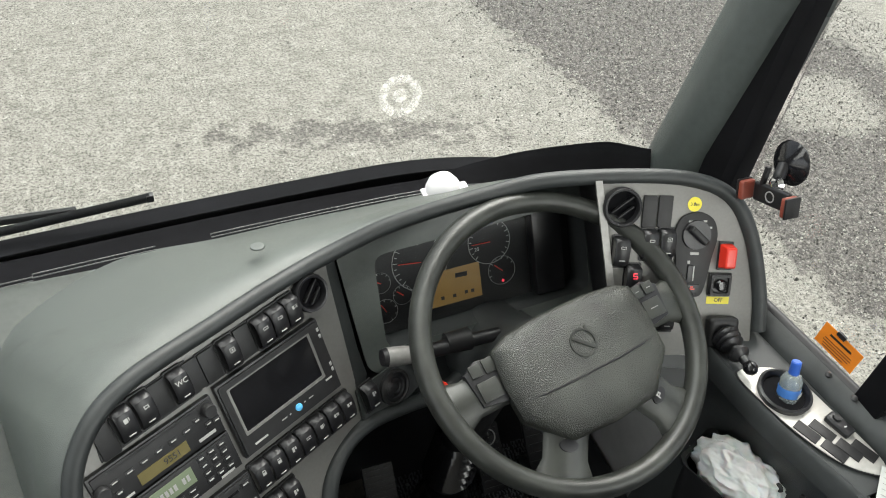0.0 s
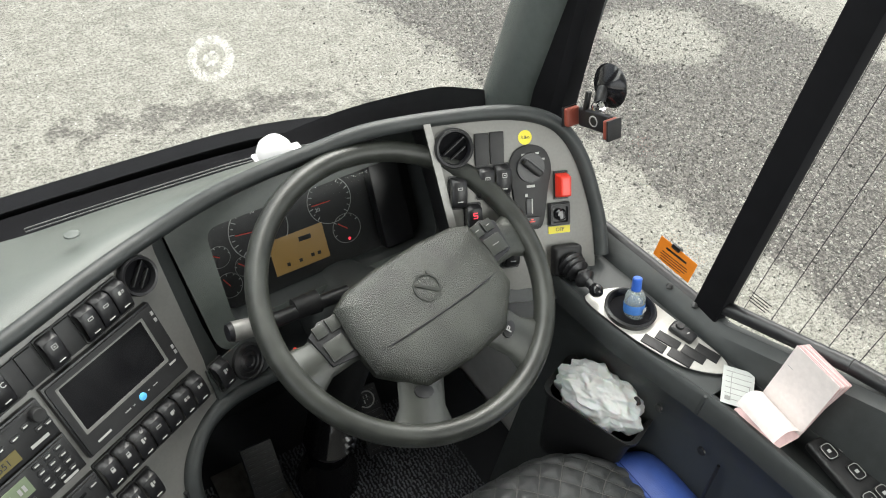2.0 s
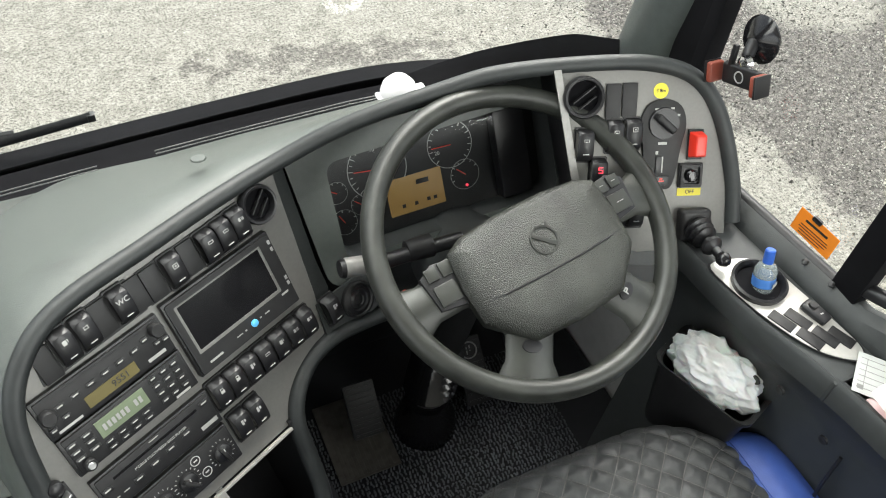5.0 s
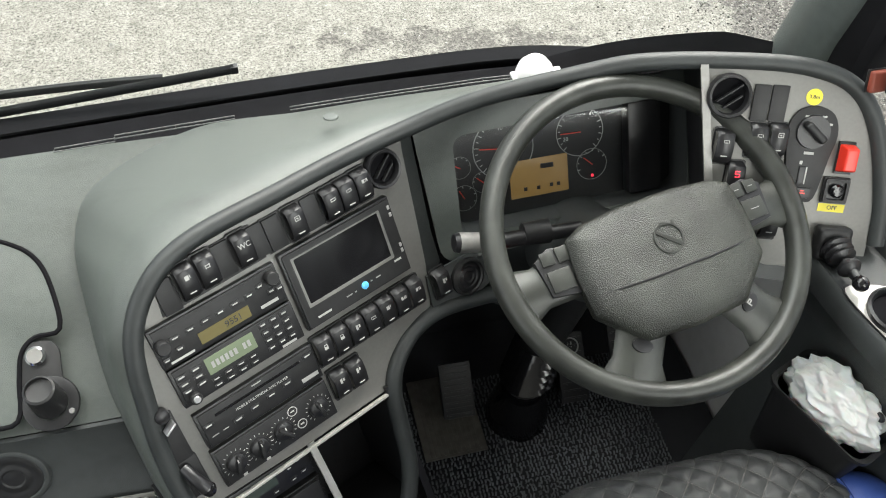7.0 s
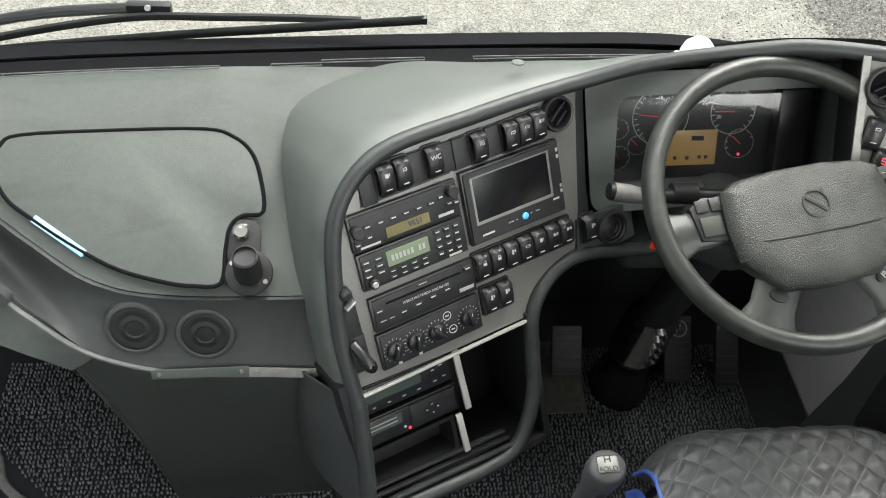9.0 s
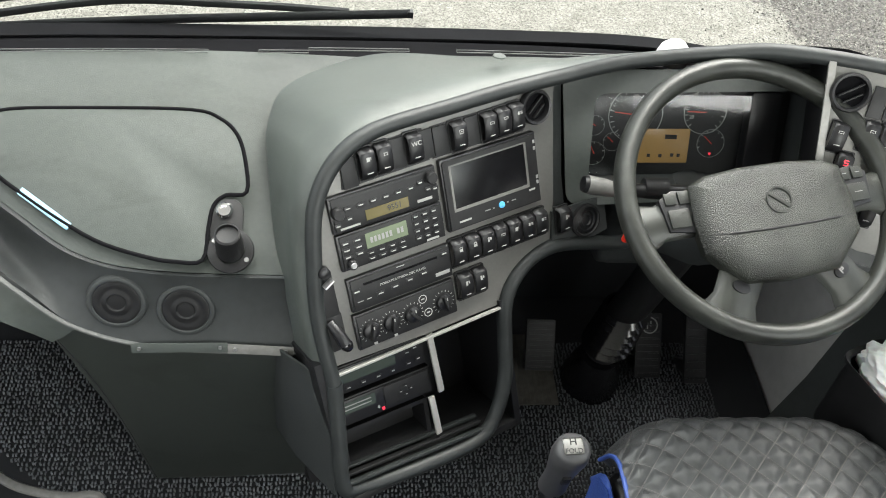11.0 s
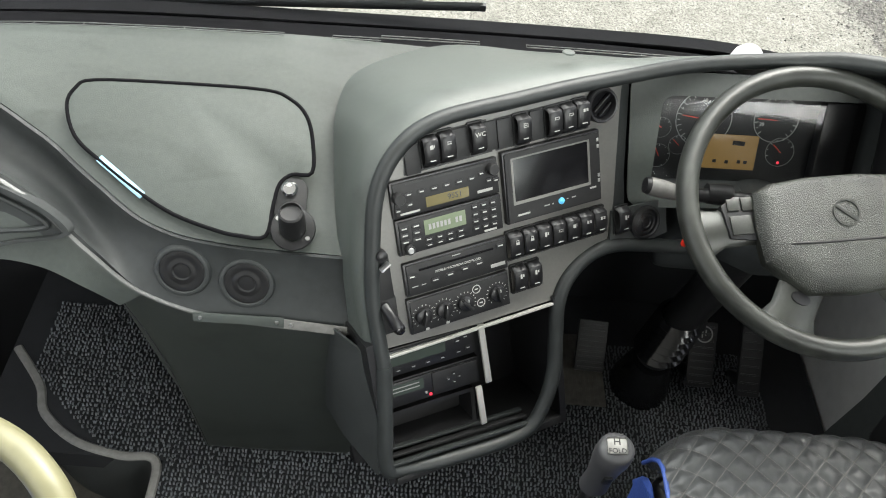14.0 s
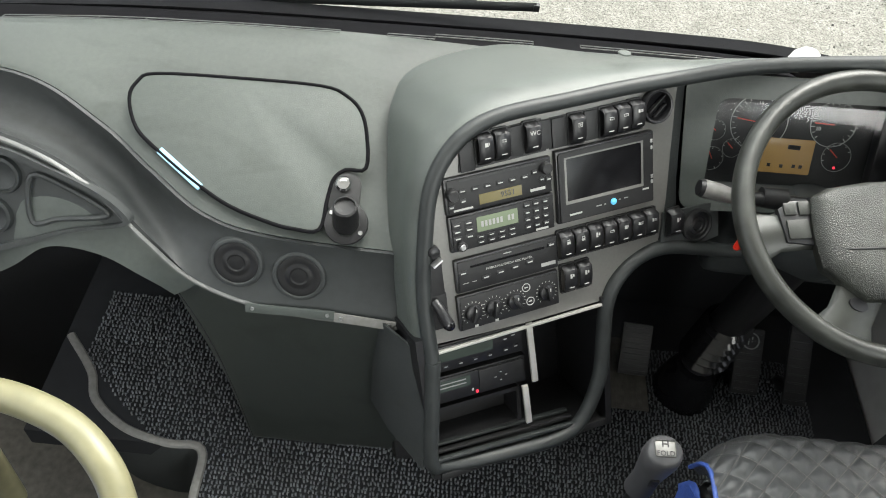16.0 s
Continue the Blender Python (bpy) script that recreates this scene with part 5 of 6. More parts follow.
for a, b in zip(rings_, rings_[1:]):
    for i in range(len(po)):
        bm.faces.new((a[i], a[(i + 1) % len(po)], b[(i + 1) % len(po)], b[i]))
bm.faces.new(rings_[-1])
pad = part("airbag_pad", bm, PAD, sw, "grained padded hub cover", smooth=32)
part("pad_seam", tube([Vector((-0.114, -0.058, 0.0345)), Vector((-0.085, -0.061, 0.0402)), Vector((-0.04, -0.063, 0.0415)), Vector((0, -0.063, 0.0410)), Vector((0.04, -0.063, 0.0415)), Vector((0.085, -0.061, 0.0402)), Vector((0.114, -0.058, 0.0345))], 0.0014, 6), BLACK, pad)
part("emblem_ring", framed(ring(0.0205, 36, 0, -0.022), ring(0.0178, 36, 0, -0.022), 0.0022, 0.0405), WHEEL, pad, "embossed round emblem")
part("emblem_bar", box(0.040, 0.006, 0.0022, (0, -0.022, 0.0405), 0.0006, rz=-42), WHEEL, pad)
part("emblem_tip", box(0.009, 0.004, 0.0022, (0.014, -0.004, 0.0405), 0.0005, rz=45), WHEEL, pad)

for sgn in (-1, 1):
    bt = part("button_block", plate([(sgn * x, y) for x, y in ((0.120, 0.018), (0.150, 0.022), (0.172, 0.010), (0.166, -0.040), (0.128, -0.046))], 0.011, 0.006, 0.002), BLACK, sw, "black spoke button block")
    for x, y, w, h in ((0.133, 0.009, 0.018, 0.020), (0.155, 0.009, 0.018, 0.018), (0.147, -0.022, 0.032, 0.028)):
        part("spoke_button", box(w, h, 0.003, (sgn * x, y, 0.0168), 0.001), WHEEL, bt)
        if sgn > 0:
            bars([(sgn * x, y, w * 0.4, 0.0010)], 0.0200, GREYP, bt)
for a, nm in ((-121, "oval_button"), (-59, "oval_button")):
    bm = plate([(0.014 * math.cos(radians(t)), 0.009 * math.sin(radians(t))) for t in range(0, 360, 15)], 0.003, 0, 0.001)
    p = part(nm, bm, BLACK, sw)
    p.matrix_basis = pose(0.158 * math.cos(radians(a)), 0.158 * math.sin(radians(a)), 0.013, 0, 0, a + 90)
    if a == -59:
        bars([(-0.003, 0, 0.0015, 0.009), (0.0, 0.003, 0.006, 0.0015), (0.003, 0.0015, 0.0015, 0.004), (0, 0, 0.006, 0.0015)], 0.003, WHITE, p)
colm = empty("steering_column", "black steering column cover with a rubber boot", "steering column", pose(0, 0, 0))
axis = Vector((0, math.cos(radians(65.1)), -math.sin(radians(65.1))))
hub = Vector((0.778, 0.860, 0.835))
dn = Vector((0, -0.045, -0.020))
part("hub_back", tube([hub + axis * 0.002 + dn, hub + axis * 0.03 + dn, hub + axis * 0.07], [0.060, 0.055, 0.045], 28), BLACK2, colm)
part("cowl", tube([hub + axis * 0.06, hub + axis * 0.10 + Vector((0, 0.0, -0.01)), hub + axis * 0.17 + Vector((0, 0.03, -0.02)), hub + axis * 0.24 + Vector((0, 0.08, -0.01))], [0.050, 0.060, 0.075, 0.085], 24), DASH2, colm, "dark grey column cowl")
part("shroud", box(0.30, 0.16, 0.22, (0.80, 1.12, 0.44), 0.03, 3), DASH2, colm)
shaft = [hub + axis * 0.20 + Vector((0, 0.03, 0)), Vector((0.80, 1.06, 0.36)), Vector((0.785, 1.075, 0.22)), Vector((0.765, 1.06, 0.10))]
part("shaft", tube(spline(shaft, 5), 0.042, 16), BLACK2, colm)
bm = None
for i in range(6):
    t = i / 5
    p = Vector((0.788, 1.075, 0.25)).lerp(Vector((0.772, 1.068, 0.14)), t)
    bm = lathe([(0.044, -0.010), (0.056 + 0.004 * t, 0.0), (0.044, 0.010)], 20, bm=bm, m=Matrix.Translation(p) @ Matrix.Rotation(radians(-8), 4, 'Y'))
part("bellows", bm, GLOSS, colm, "shiny ribbed rubber bellows")
part("boot", lathe([(0.072, 0), (0.070, 0.02), (0.064, 0.05), (0.054, 0.085), (0.045, 0.11), (0, 0.112)], 28), GLOSS, colm, "round rubber floor boot").matrix_basis = pose(0.758, 1.050, 0.002)
# stalk
stk = empty("wiper_stalk", "grey-ended control stalk behind the steering wheel", "stalk", pose(0, 0, 0))
part("arm", tube([Vector((0.74, 0.965, 0.735)), Vector((0.66, 0.965, 0.735)), Vector((0.605, 0.965, 0.733))], [0.011, 0.012, 0.0125], 14), BLACK, stk)
part("tip", tube([Vector((0.605, 0.965, 0.733)), Vector((0.58, 0.967, 0.737)), Vector((0.550, 0.968, 0.742))], [0.0120, 0.0150, 0.0155], 16), STALKG, stk, "worn silver stalk tip")
part("tip_cap", tube([Vector((0.550, 0.968, 0.742)), Vector((0.543, 0.968, 0.743))], [0.0155, 0.0130], 16), BLACK, stk)
part("barrel", tube([Vector((0.69, 0.97, 0.735)), Vector((0.65, 0.97, 0.735))], [0.019, 0.017], 18), BLACK2, stk)
# key tag
kt = thing("red_key_tag", tube([Vector((0.625, 0.915, 0.665)), Vector((0.628, 0.912, 0.685)), Vector((0.622, 0.913, 0.70)), Vector((0.629, 0.915, 0.71))], [0.006, 0.009, 0.006, 0.008], 8), RED, "small crumpled red tag hanging at the padded edge", "tag")

# pedals and dull mat
for x, w, h, nm, lab in ((0.885, 0.064, 0.155, "brake_pedal", "ribbed black brake pedal with a round mark"), (1.005, 0.055, 0.185, "accelerator_pedal", "long ribbed black accelerator pedal"), (0.62, 0.07, 0.12, "clutch_rest", "plain black foot rest")):
    pe = empty(nm, lab, "pedal", pose(x, 1.085, 0.10, 40, 0, -2))
    part("plate", box(w, h, 0.014, (0, 0, 0), 0.004), BLACK2, pe)
    for i in range(9):
        part("rib", box(w * 0.82, 0.004, 0.003, (0, -h / 2 + h * (i + 0.7) / 9.4, 0.0135), 0.001), BLACK, pe)
    part("bracket", box(w * 0.5, 0.03, 0.09, (0, -h * 0.3, -0.09), 0.004), BLACK, pe)
    if nm == "brake_pedal":
        part("mark", framed(ring(0.020, 28, 0, 0.048), ring(0.017, 28, 0, 0.048), 0.002, 0.0155), GREYP, pe)
        bars([(-0.005, 0.048, 0.003, 0.018), (0.003, 0.052, 0.003, 0.013)], 0.0158, GREYP, pe)
thing("rubber_foot_mat", box(0.14, 0.20, 0.006, (0.60, 1.075, 0.006), 0.002), DULL, "dusty ribbed rubber foot mat", "mat")
bm = None
for i in range(12):
    bm = box(0.004, 0.19, 0.002, (0.545 + 0.0100 * i, 1.075, 0.0115), 0, bm=bm)
thing("foot_mat_ribs", bm, DULL, "raised ribs of the dusty foot mat", "mat ribs")

# gear selector
gl = empty("gear_lever", "grey gear lever with a metal-topped grip marked FOLD", "gear lever", pose(0.514, 0.608, 0.450, 8, -4, 0))
gp = [(0.026, 0.022, -0.10), (0.024, 0.020, -0.04), (0.028, 0.024, 0.02), (0.031, 0.028, 0.06), (0.029, 0.027, 0.085), (0.024, 0.022, 0.093)]
bm = bmesh.new()
rr_ = [[bm.verts.new((a * math.cos(t), b * math.sin(t), z)) for t in (2 * math.pi * i / 24 for i in range(24))] for a, b, z in gp]
for a, b in zip(rr_, rr_[1:]):
    for i in range(24):
        bm.faces.new((a[i], a[(i + 1) % 24], b[(i + 1) % 24], b[i]))
bm.faces.new(rr_[-1])
part("grip", bm, GRIPG, gl, "smooth grey grip", smooth=60)
part("top_plate", box(0.032, 0.026, 0.003, (0, 0.002, 0.092), 0.004), STALKG, gl, "metal top plate")
text("FOLD", 0.011, (0, -0.006, 0.0956), gl, BLACK)
bars([(-0.004, 0.009, 0.002, 0.010), (0.004, 0.009, 0.002, 0.010), (0, 0.009, 0.010, 0.002)], 0.095, BLACK, gl)
part("side_button", box(0.014, 0.006, 0.03, (0.0, -0.025, -0.01), 0.003), BLACK2, gl)
part("stem", lathe([(0.013, -0.42), (0.012, -0.08), (0, -0.08)], 14), BLACK, gl)
part("gaiter", lathe([(0.06, -0.44), (0.055, -0.40), (0.035, -0.34), (0.02, -0.30), (0, -0.30)], 20), BLACK2, gl)

# ---- driver's seat ----
SFm = pose(0.822, 0.44, 0.302, 0, 0, 0)
seat = empty("driver_seat", "driver's seat in quilted black leather with blue bolsters", "seat", SFm)


def seat_top(x, y, w, l):
    """Height of the cushion and its rounded front corners."""
    fx, fy = abs(2 * x / w), max(0.0, (y - (l / 2 - 0.10)) / 0.10)
    yy = y - 0.06 * (max(0, fx - 0.45) / 0.55) ** 2.2 * max(0, y / (l / 2))
    return yy, 0.228 - 0.085 * fy ** 3.4 - 0.020 * fx ** 4


def cushion(w, l, nx, ny):
    """Quilted cushion: diamonds pressed into a rolled front."""
    rows = []
    for j in range(ny + 1):
        y = -l / 2 + l * j / ny
        row = []
        for i in range(nx + 1):
            x = -w / 2 + w * i / nx
            yy, z = seat_top(x, y, w, l)
            a, b = (x + y) / 0.047, (x - y) / 0.047
            q = min(abs(a - round(a)), abs(b - round(b)))
            row.append(Vector((x, yy, z + 0.0065 * min(1.0, q / 0.32) ** 0.6)))
        rows.append(row)
    return rows


SW, SL = 0.47, 0.50
part("cushion", loft(cushion(SW, SL, 130, 130), 0.02), SEAT, seat, "diamond-quilted black leather cushion", smooth=80)
for sgn in (1, -1):
    for k in range(-12, 13):
        c = k * 0.047
        pts = []
        for i in range(41):
            y = -SL / 2 + SL * i / 40
            x = sgn * (c - y)
            if abs(x) < SW / 2 - 0.004:
                yy, z = seat_top(x, y, SW, SL)
                pts.append(Vector((x, yy, z + 0.0016)))
        if len(pts) > 2:
            part("stitch_line", tube(pts, 0.0009, 4), STITCH, seat)
for sgn in (-1, 1):
    rows, pip = [], []
    for j in range(25):
        y = -SL / 2 + SL * j / 24
        yy, z = seat_top(SW / 2, y, SW, SL)
        wd = 0.092 if sgn > 0 else 0.010
        rows.append([Vector((sgn * (SW / 2 + dx * wd), yy - 0.03 * dx * max(0, y / 0.25), z + dz - (0.065 if sgn < 0 else 0))) for dx, dz in ((-0.02, 0.0), (0.15, 0.014), (0.45, 0.018), (0.8, 0.002), (1.0, -0.03), (1.05, -0.09), (0.95, -0.14))])
        pip.append(Vector((sgn * SW / 2, yy, z + 0.003)))
    part("bolster", loft(rows, 0.008), BLUE, seat, "blue vinyl side bolster", smooth=70)
    part("piping", tube(pip, 0.004, 8), BLUE, seat, "blue piping")
part("base", box(0.44, 0.42, 0.10, (0, -0.03, 0.02), 0.03, 3), BLACK, seat)
part("pedestal", box(0.36, 0.34, 0.31, (0, -0.02, -0.30), 0.02), BLACK2, seat)
part("backrest", box(0.48, 0.12, 0.62, (0, -0.30, 0.16), 0.05, 4), SEAT, seat)

# ---- side console along the driver's window ----
sc_ = empty("side_console", "dark grey side console with tray under the window", "side console", pose(0, 0, 0))
INN = [(1.045, 0.84), (1.050, 0.78), (1.062, 0.673), (1.083, 0.585), (1.103, 0.497), (1.115, 0.40), (1.122, 0.322), (1.128, 0.20), (1.13, 0.0), (1.13, -0.4)]
i_ = spline([(x, y, 0.75) for x, y in INN], 5)
o2 = [Vector((wall_x(p.y) - 0.028, p.y, 0.745)) for p in i_]
rows = [[p + Vector((0.012, 0, -0.70)) for p in i_], [p + Vector((0.035, 0, -0.40)) for p in i_], [p + Vector((0.030, 0, -0.12)) for p in i_], [p + Vector((0.012, 0, -0.055)) for p in i_], [p + Vector((0.002, 0, -0.048)) for p in i_], [p + Vector((0, 0, -0.006)) for p in i_], [p + Vector((0.006, 0, 0.0)) for p in i_],
        [p.lerp(q, 0.2) + Vector((0, 0, -0.004)) for p, q in zip(i_, o2)]]
part("inner_face", loft(rows, 0.004), DASH2, sc_, "dark inner face", smooth=50)
front = [p for p in i_ if p.y > 0.52]
fo = [Vector((wall_x(p.y) - 0.028, p.y, 0.748)) for p in front]
part("top", loft([[p + Vector((0.004, 0, -0.002)) for p in front], [p.lerp(q, 0.5) for p, q in zip(front, fo)], fo], 0.004), DASH2, sc_)
rear = [p for p in i_ if p.y <= 0.535]
rw = [Vector((wall_x(p.y) - 0.028, p.y, 0.748)) for p in rear]
part("tray", loft([[p + Vector((0.004, 0, -0.002)) for p in rear], [p + Vector((0.010, 0, -0.040)) for p in rear], [q + Vector((-0.006, 0, -0.044)) for q in rw], rw], 0.004), DASH2, sc_, "long open tray", smooth=30)
part("tray_end", box(0.10, 0.006, 0.045, (1.145, 0.532, 0.703), 0.002), DASH2, sc_)
for y, z in ((0.585, 0.62), (0.62, 0.60), (0.50, 0.60)):
    part("screw", lathe([(0.008, 0), (0.007, 0.003), (0.003, 0.003), (0, 0.002)], 14), BLACK, sc_).matrix_basis = pose(1.092 + 0.22 * (0.60 - y), y, z + 0.03, 0, -90, 0)
TP = pose(0, 0, 0.7515)
tp = empty("window_switch_plate", "silver plate with cup holder and window switches", "switch plate", TP)
po_ = [(p.x, p.y) for p in spline([(x, y, 0) for x, y in ((1.060, 0.766), (1.110, 0.760), (1.146, 0.735), (1.156, 0.68), (1.168, 0.60), (1.170, 0.562), (1.158, 0.548), (1.140, 0.551), (1.104, 0.585), (1.076, 0.65), (1.060, 0.72))], 4, True)]
part("plate", plate(po_, 0.003, 0.0, 0.001), SILVER, tp)
part("rim", framed([((x - 1.108) * 1.035 + 1.108, (y - 0.66) * 1.025 + 0.66) for x, y in po_], po_, 0.002, 0.0), BLACK, tp)
part("cup_holder", lathe([(0.040, -0.002), (0.042, 0.009), (0.038, 0.011), (0.034, 0.006), (0.033, 0.0012)], 36), BLACK, tp, "black cup holder rim round a disc darkened for depth").matrix_basis = pose(1.104, 0.708, 0.003)
# flat black disc on the plate stands in for the well's inner shade
part("cup_shade_disc", lathe([(0.034, 0.0011), (0, 0.0011)], 30), LEDGE, tp).matrix_basis = pose(1.104, 0.708, 0.003)
for x, y in ((1.092, 0.640), (1.117, 0.634), (1.110, 0.600), (1.133, 0.594), (1.154, 0.585)):
    part("cover", box(0.019, 0.038, 0.003, (x, y, 0.002), 0.001, rz=20), BLACK2, tp, "grey-black blank key cover")
ms = part("mirror_switch", box(0.022, 0.042, 0.012, (1.146, 0.632, 0.002), 0.005, 3, rz=14), BLACK, tp, "raised mirror adjuster")
part("adjuster", lathe([(0.007, 0), (0.006, 0.004), (0, 0.004)], 16), BLACK2, ms).matrix_basis = pose(1.145, 0.640, 0.0135)
bars([(1.147, 0.624, 0.005, 0.002)], 0.0142, WHITE, ms)
bo = empty("gel_bottle", "small clear pump bottle with a blue cap in the cup holder", "bottle", pose(1.106, 0.696, 0.734, -16, 12, 20) @ Matrix.Scale(0.84, 4))
BOT = mat("clear_gel", (0.70, 0.80, 0.82), 0.08, var=0.05)
BOT.node_tree.nodes["Principled BSDF"].inputs["Transmission Weight"].default_value = 0.8
part("body", lathe([(0, 0), (0.018, 0.001), (0.0195, 0.006), (0.0195, 0.060), (0.015, 0.070), (0.010, 0.074), (0, 0.074)], 24), BOT, bo, "clear bottle")
part("wrap", lathe([(0.0199, 0.030), (0.0201, 0.032), (0.0201, 0.046), (0.0199, 0.048)], 24), mat("blue_label", (0.05, 0.16, 0.45), 0.4), bo, "blue label band")
part("cap", lathe([(0.0085, 0.072), (0.0095, 0.076), (0.009, 0.098), (0.007, 0.100), (0, 0.100)], 20), mat("blue_cap", (0.03, 0.10, 0.42), 0.3), bo, "blue cap")
bars([(0, 0.0, 0.018, 0.008)], 0.0, WHITE, bo).matrix_basis = pose(0, -0.0204, 0.036, 90, 0, 0)

# papers in the tray
fm = empty("folded_form", "small printed form lying in the tray", "form", pose(1.150, 0.518, 0.752, 8, 0, -50) @ Matrix.Scale(0.86, 4))
part("sheet", box(0.055, 0.075, 0.001, (0, 0, 0), 0), PAPER2, fm)
bars([(0, 0.028 - 0.011 * k, 0.044, 0.001) for k in range(6)] + [(-0.012, 0, 0.001, 0.055), (0.020, -0.01, 0.001, 0.035), (-0.016, -0.026, 0.010, 0.008)], 0.001, GREYP, fm)
bk = empty("receipt_book", "open pink and white receipt book leaning on the window", "receipt book", pose(1.152, 0.456, 0.734, 0, 0, -4) @ Matrix.Scale(0.70, 4))
for k in range(9):
    rows = [[Vector((0.030 + 0.0012 * k, -0.055, 0.02)), Vector((0.030 + 0.0012 * k, 0.055, 0.02))], [Vector((0.038 + 0.0022 * k, -0.055, 0.10)), Vector((0.038 + 0.0022 * k, 0.055, 0.10))], [Vector((0.040 + 0.0032 * k, -0.056 - 0.001 * k, 0.185)), Vector((0.040 + 0.0032 * k, 0.054 - 0.001 * k, 0.185))]]
    part("leaf", loft(rows, 0.0006), PAPER if k % 3 == 0 else PINK, bk)
rows = [[Vector((0.030 - 0.016 * math.sin(t) - 0.045 * (t / 1.6), -0.05, 0.03 + 0.035 * math.sin(t))), Vector((0.030 - 0.016 * math.sin(t) - 0.045 * (t / 1.6), 0.055, 0.03 + 0.035 * math.sin(t)))] for t in (0, 0.4, 0.8, 1.2, 1.6, 2.0, 2.4, 2.8)]
part("turned_leaf", loft(rows, 0.001), PAPER, bk, "white leaf folded forward", smooth=70)
part("pad_block", box(0.085, 0.11, 0.012, (-0.005, 0.0, 0.005), 0.002), PINK, bk)
bars([(0, 0.0, 0.012, 0.002), (0, -0.05, 0.016, 0.002)], 0, GREYP, bk).matrix_basis = pose(0.0385, 0.040, 0.13, 90, 0, -90)
cp = empty("seat_control", "black control pad with arrow keys in the tray", "control pad", pose(1.196, 0.335, 0.735, 0, -12, -8))
part("pad", box(0.060, 0.13, 0.016, (0, 0, 0), 0.005, 3), BLACK2, cp)
for x, y in ((-0.012, 0.040), (0.010, 0.040), (0.0, 0.0), (-0.012, -0.04), (0.010, -0.04)):
    kx = part("key", box(0.018, 0.024, 0.003, (x, y, 0.0155), 0.004, 3), BLACK, cp)
    part("key_ring", framed(rrect(0.017, 0.023, 0.006, cx=x, cy=y), rrect(0.015, 0.021, 0.005, cx=x, cy=y), 0.0004, 0.0186), GREYP, kx)
    bars([(x, y, 0.005, 0.005)], 0.0187, WHITE, kx)

# litter bin hung on the console
bn = empty("litter_bin", "black plastic litter bin hung on the side console", "bin", pose(1.062, 0.668, 0.42, 0, 0, 20))
bm = bmesh.new()
rings_ = [[bm.verts.new((x, y, z)) for x, y in rrect(w, h, 0.02)] for w, h, z in ((0.075, 0.135, 0), (0.095, 0.165, 0.17), (0.107, 0.177, 0.175), (0.107, 0.177, 0.168), (0.090, 0.160, 0.166), (0.072, 0.13, 0.01))]
for a, b in zip(rings_, rings_[1:]):
    for i in range(len(a)):
        bm.faces.new((a[i], a[(i + 1) % len(a)], b[(i + 1) % len(a)], b[i]))
bm.faces.new(rings_[0])
part("body", bm, BLACK2, bn)
part("hanger", box(0.06, 0.05, 0.006, (0.05, 0, 0.165), 0.002), BLACK, bn)
bm = bmesh.new()
bmesh.ops.create_icosphere(bm, subdivisions=6, radius=1)
for v in bm.verts:
    c = v.co.copy()
    q = c * 2.1
    f = 1 + 0.20 * noise.noise(q) + 0.15 * (1 - abs(noise.noise(c * 3.4 + Vector((3, 1, 0)))) * 2) * 0.6 + 0.16 * (1 - 2 * abs(noise.noise(c * 2.6 + Vector((0, 0, 2))))) + 0.035 * (1 - 2 * abs(noise.noise(c * 8.0)))
    v.co = Vector((c.x * 0.036 * f, c.y * 0.066 * f, 0.022 + c.z * 0.046 * f))
thing("carrier_bag", bm, BAG, "crumpled white carrier bag stuffed in the litter bin", "plastic bag", pose(1.060, 0.672, 0.572, 0, 0, 20), smooth=70)
thing("hanging_cable", tube(spline([(1.125, 0.47, 0.62), (1.118, 0.462, 0.55), (1.125, 0.455, 0.47), (1.115, 0.45, 0.40), (1.12, 0.44, 0.30)], 6), 0.003, 8), BLACK, "thin black cable hanging on the console's inner face", "cable")

# phone holder on the side glass
ph = empty("phone_holder", "black suction cup holder with tan leather jaws on the side glass", "phone holder", pose(wall_x(0.93) - 0.003, 0.930, 1.022, 0, -90, 0))
part("suction_cup", lathe([(0.034, 0.0), (0.035, 0.003), (0.030, 0.008), (0.018, 0.013), (0.012, 0.018), (0, 0.019)], 36), GLOSS, ph, "glossy black suction cup")
part("arm", tube(spline([(0, 0, 0.016), (-0.014, -0.012, 0.030), (-0.026, -0.024, 0.036)], 6), [0.009] * 7 + [0.007] * 6, 14), BLACK, ph)
part("joint", lathe([(0, -0.012), (0.010, -0.008), (0.013, 0), (0.010, 0.008), (0, 0.012)], 20), CHROME, ph, "chrome ball joint").matrix_basis = pose(-0.020, -0.018, 0.034)
jw = part("cradle", box(0.030, 0.070, 0.010, (0, 0, 0), 0.004, 3), BLACK, ph)
jw.matrix_basis = pose(-0.036, -0.026, 0.038, 0, 0, 21)
part("catch", box(0.036, 0.007, 0.008, (0.026, 0.018, 0.002), 0.002, rz=-14), BLACK, jw)
for s_ in (-1, 1):
    part("jaw", box(0.030, 0.010, 0.026, (0, s_ * 0.043, 0.002), 0.004, 3), TAN, jw, "tan leather jaw")
    part("jaw_edge", box(0.032, 0.004, 0.028, (0, s_ * 0.049, 0.001), 0.0015), BLACK, jw)
part("badge", framed(ring(0.009, 24), ring(0.007, 24), 0.001, 0.0098), GREYP, jw)

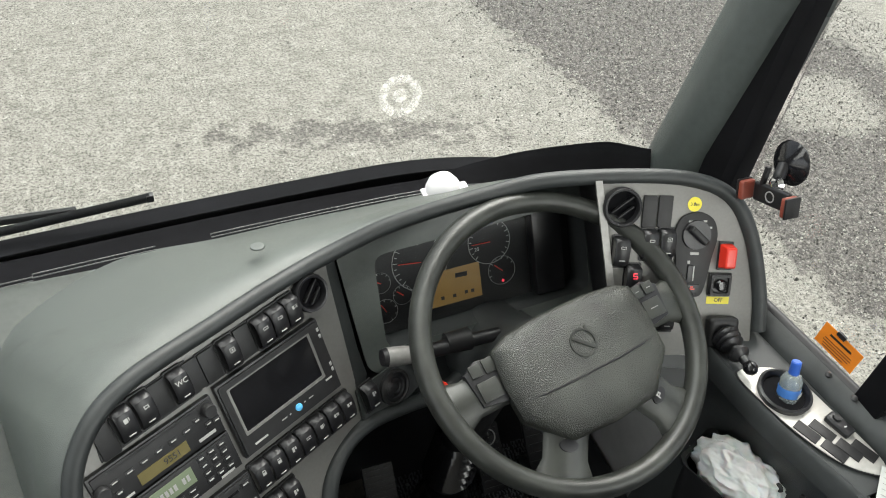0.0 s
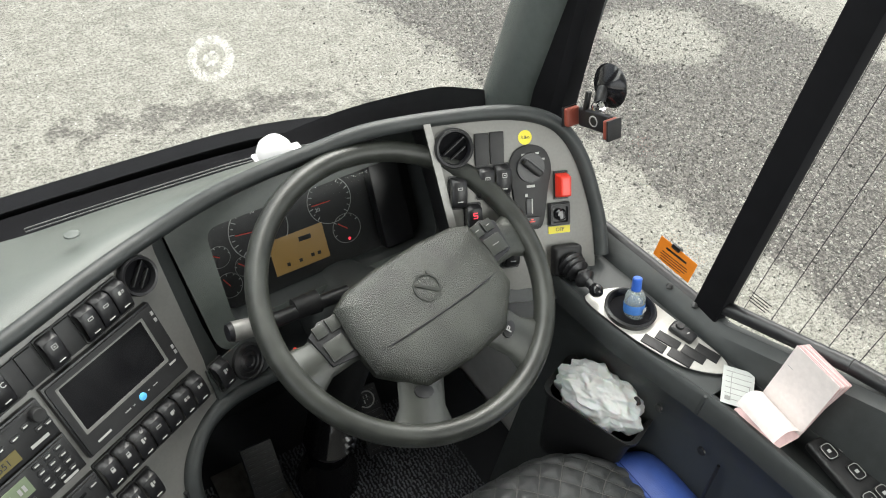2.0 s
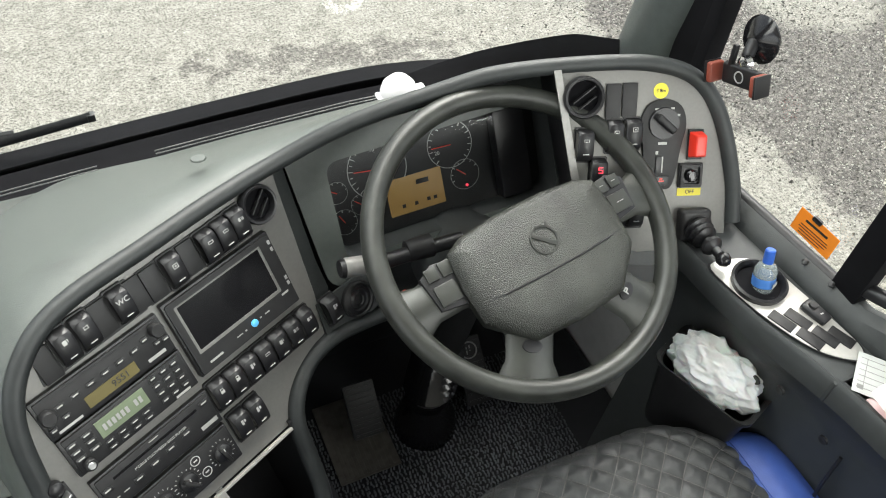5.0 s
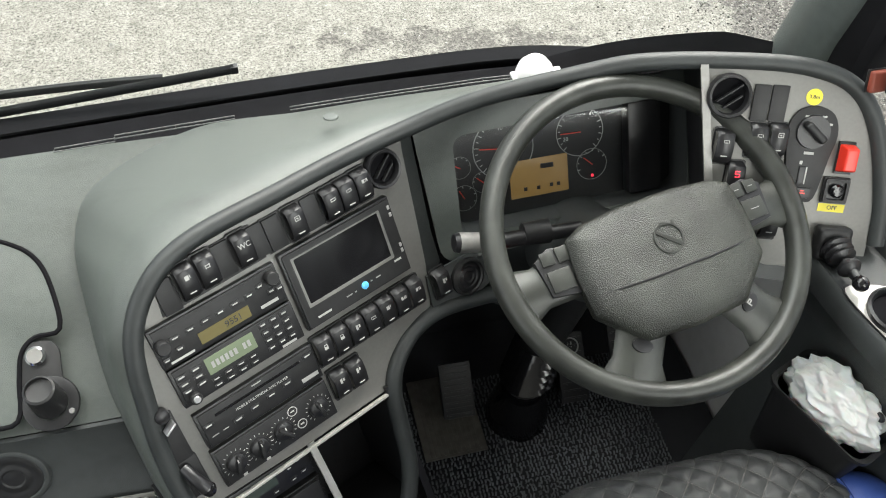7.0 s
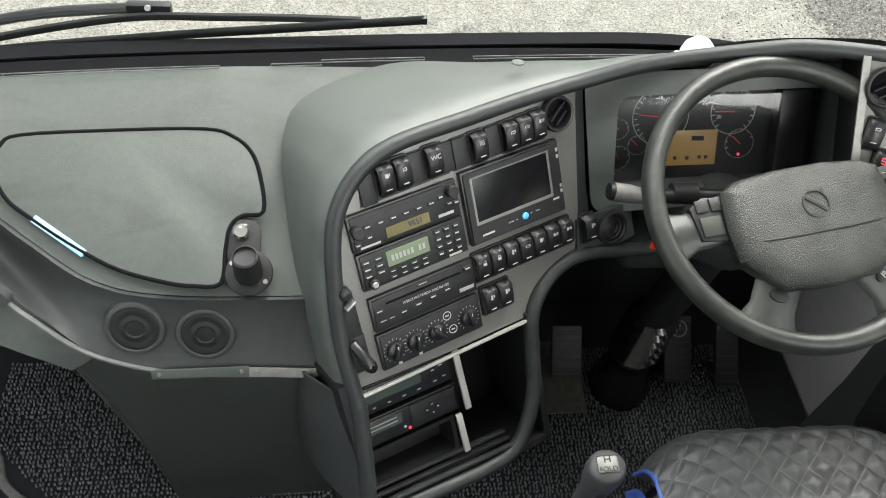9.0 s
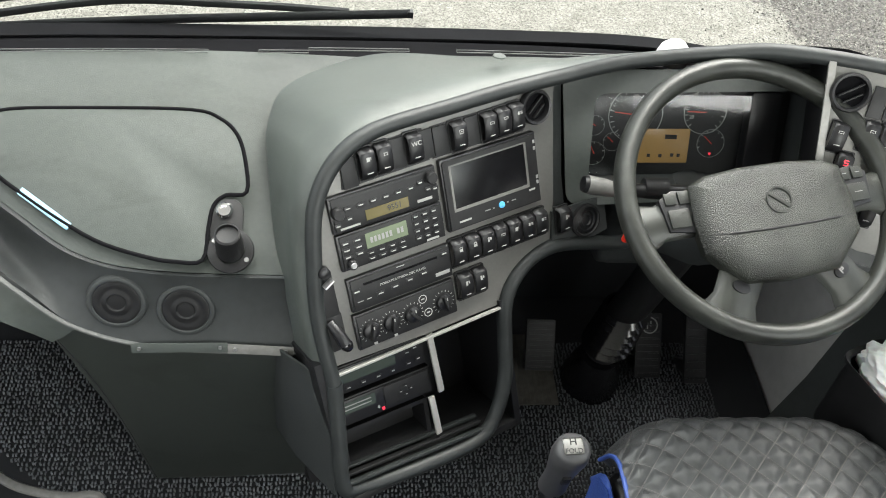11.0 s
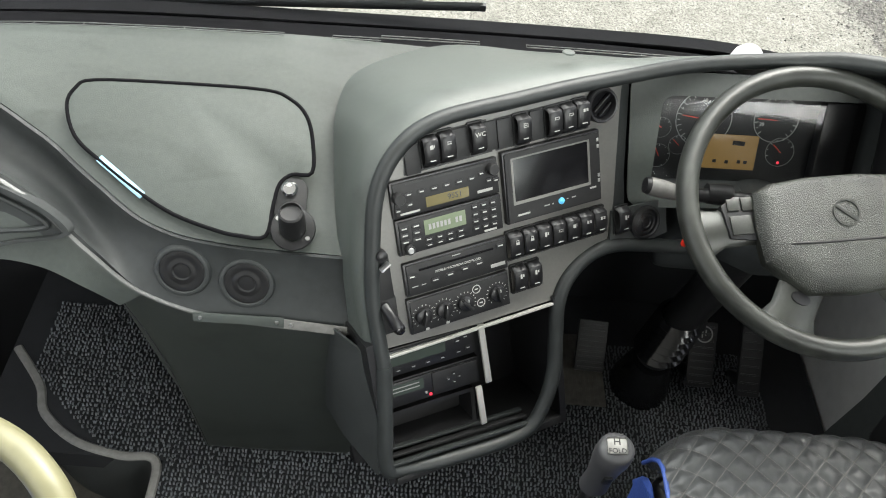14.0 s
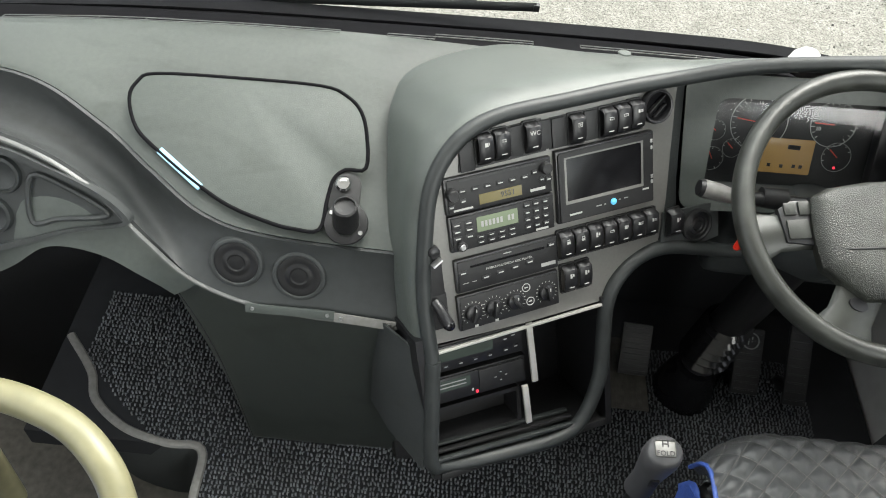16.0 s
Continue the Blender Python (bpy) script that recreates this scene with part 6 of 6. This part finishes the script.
# orange notice on the side glass
on = empty("orange_notice", "orange notice sticker with dark print on the side glass", "sticker", pose(wall_x(0.722) - 0.001, 0.722, 0.818, 90, 0, -84.3) @ Matrix.Scale(0.82, 4))
part("sheet", box(0.090, 0.052, 0.0006, (0, 0, 0), 0, rz=-2), ORANGE, on)
part("tab", box(0.020, 0.010, 0.001, (-0.006, 0.026, 0.0005), 0.003, rz=-4), BLACK, on)
bars([(0, 0.010, 0.05, 0.005), (0, -0.002, 0.062, 0.0018), (0, -0.008, 0.066, 0.0018), (0.0, -0.014, 0.060, 0.0018), (-0.004, -0.020, 0.05, 0.0018)], 0.0007, BLACK, on)

# white dome on the dash
dm = empty("white_sensor", "small white dome with a flat foot on the dash ledge", "sensor", pose(0.740, 1.224, 0.816))
part("dome", lathe([(0.030, 0), (0.031, 0.010), (0.027, 0.024), (0.016, 0.036), (0, 0.040)], 30), WHITEP, dm)
part("foot", box(0.086, 0.030, 0.006, (0.006, 0, 0), 0.003), WHITEP, dm)

# wiper outside the glass
wp = empty("windscreen_wiper", "black windscreen wiper resting low on the glass", "wiper", pose(0, 0, 0))
blade = spline([(-0.80, 1.335, 0.668), (-0.53, 1.375, 0.699), (-0.22, 1.385, 0.731), (0.0, 1.388, 0.750), (0.272, 1.388, 0.775)], 6)
part("blade", tube(blade, 0.005, 8, flat=2.0), BLACK, wp, "thin rubber blade")
arch_ = spline([(-0.60, 1.375, 0.706), (-0.40, 1.392, 0.742), (-0.25, 1.40, 0.762), (-0.10, 1.40, 0.765), (0.03, 1.40, 0.766), (0.155, 1.396, 0.766)], 6)
part("blade_holder", tube(arch_, 0.006, 8, flat=1.4), BLACK2, wp)
part("arm", tube(spline([(-1.0, 1.33, 0.60), (-0.72, 1.38, 0.695), (-0.46, 1.41, 0.752), (-0.23, 1.415, 0.774)], 6), 0.012, 10, flat=0.8), BLACK, wp)
part("joint", box(0.08, 0.02, 0.022, (-0.23, 1.412, 0.762), 0.005), BLACK, wp)
part("joint_screw", lathe([(0.006, 0), (0.005, 0.003), (0, 0.003)], 12), METAL, wp).matrix_basis = pose(-0.23, 1.401, 0.780, 60, 0, 0)
part("tip", box(0.012, 0.012, 0.014, (0.272, 1.388, 0.768), 0.002), BLACK, wp)
# black cowl outside below the glass
thing("screen_cowl", loft([[p + Vector((0, 0.115, -0.045)) for p in slot], [p + Vector((0, 0.16, -0.05)) for p in slot], [p + Vector((0, 0.18, -0.30)) for p in slot]], 0.004), LEDGE, "black outer cowl below the windscreen", "cowl", kind="structure")
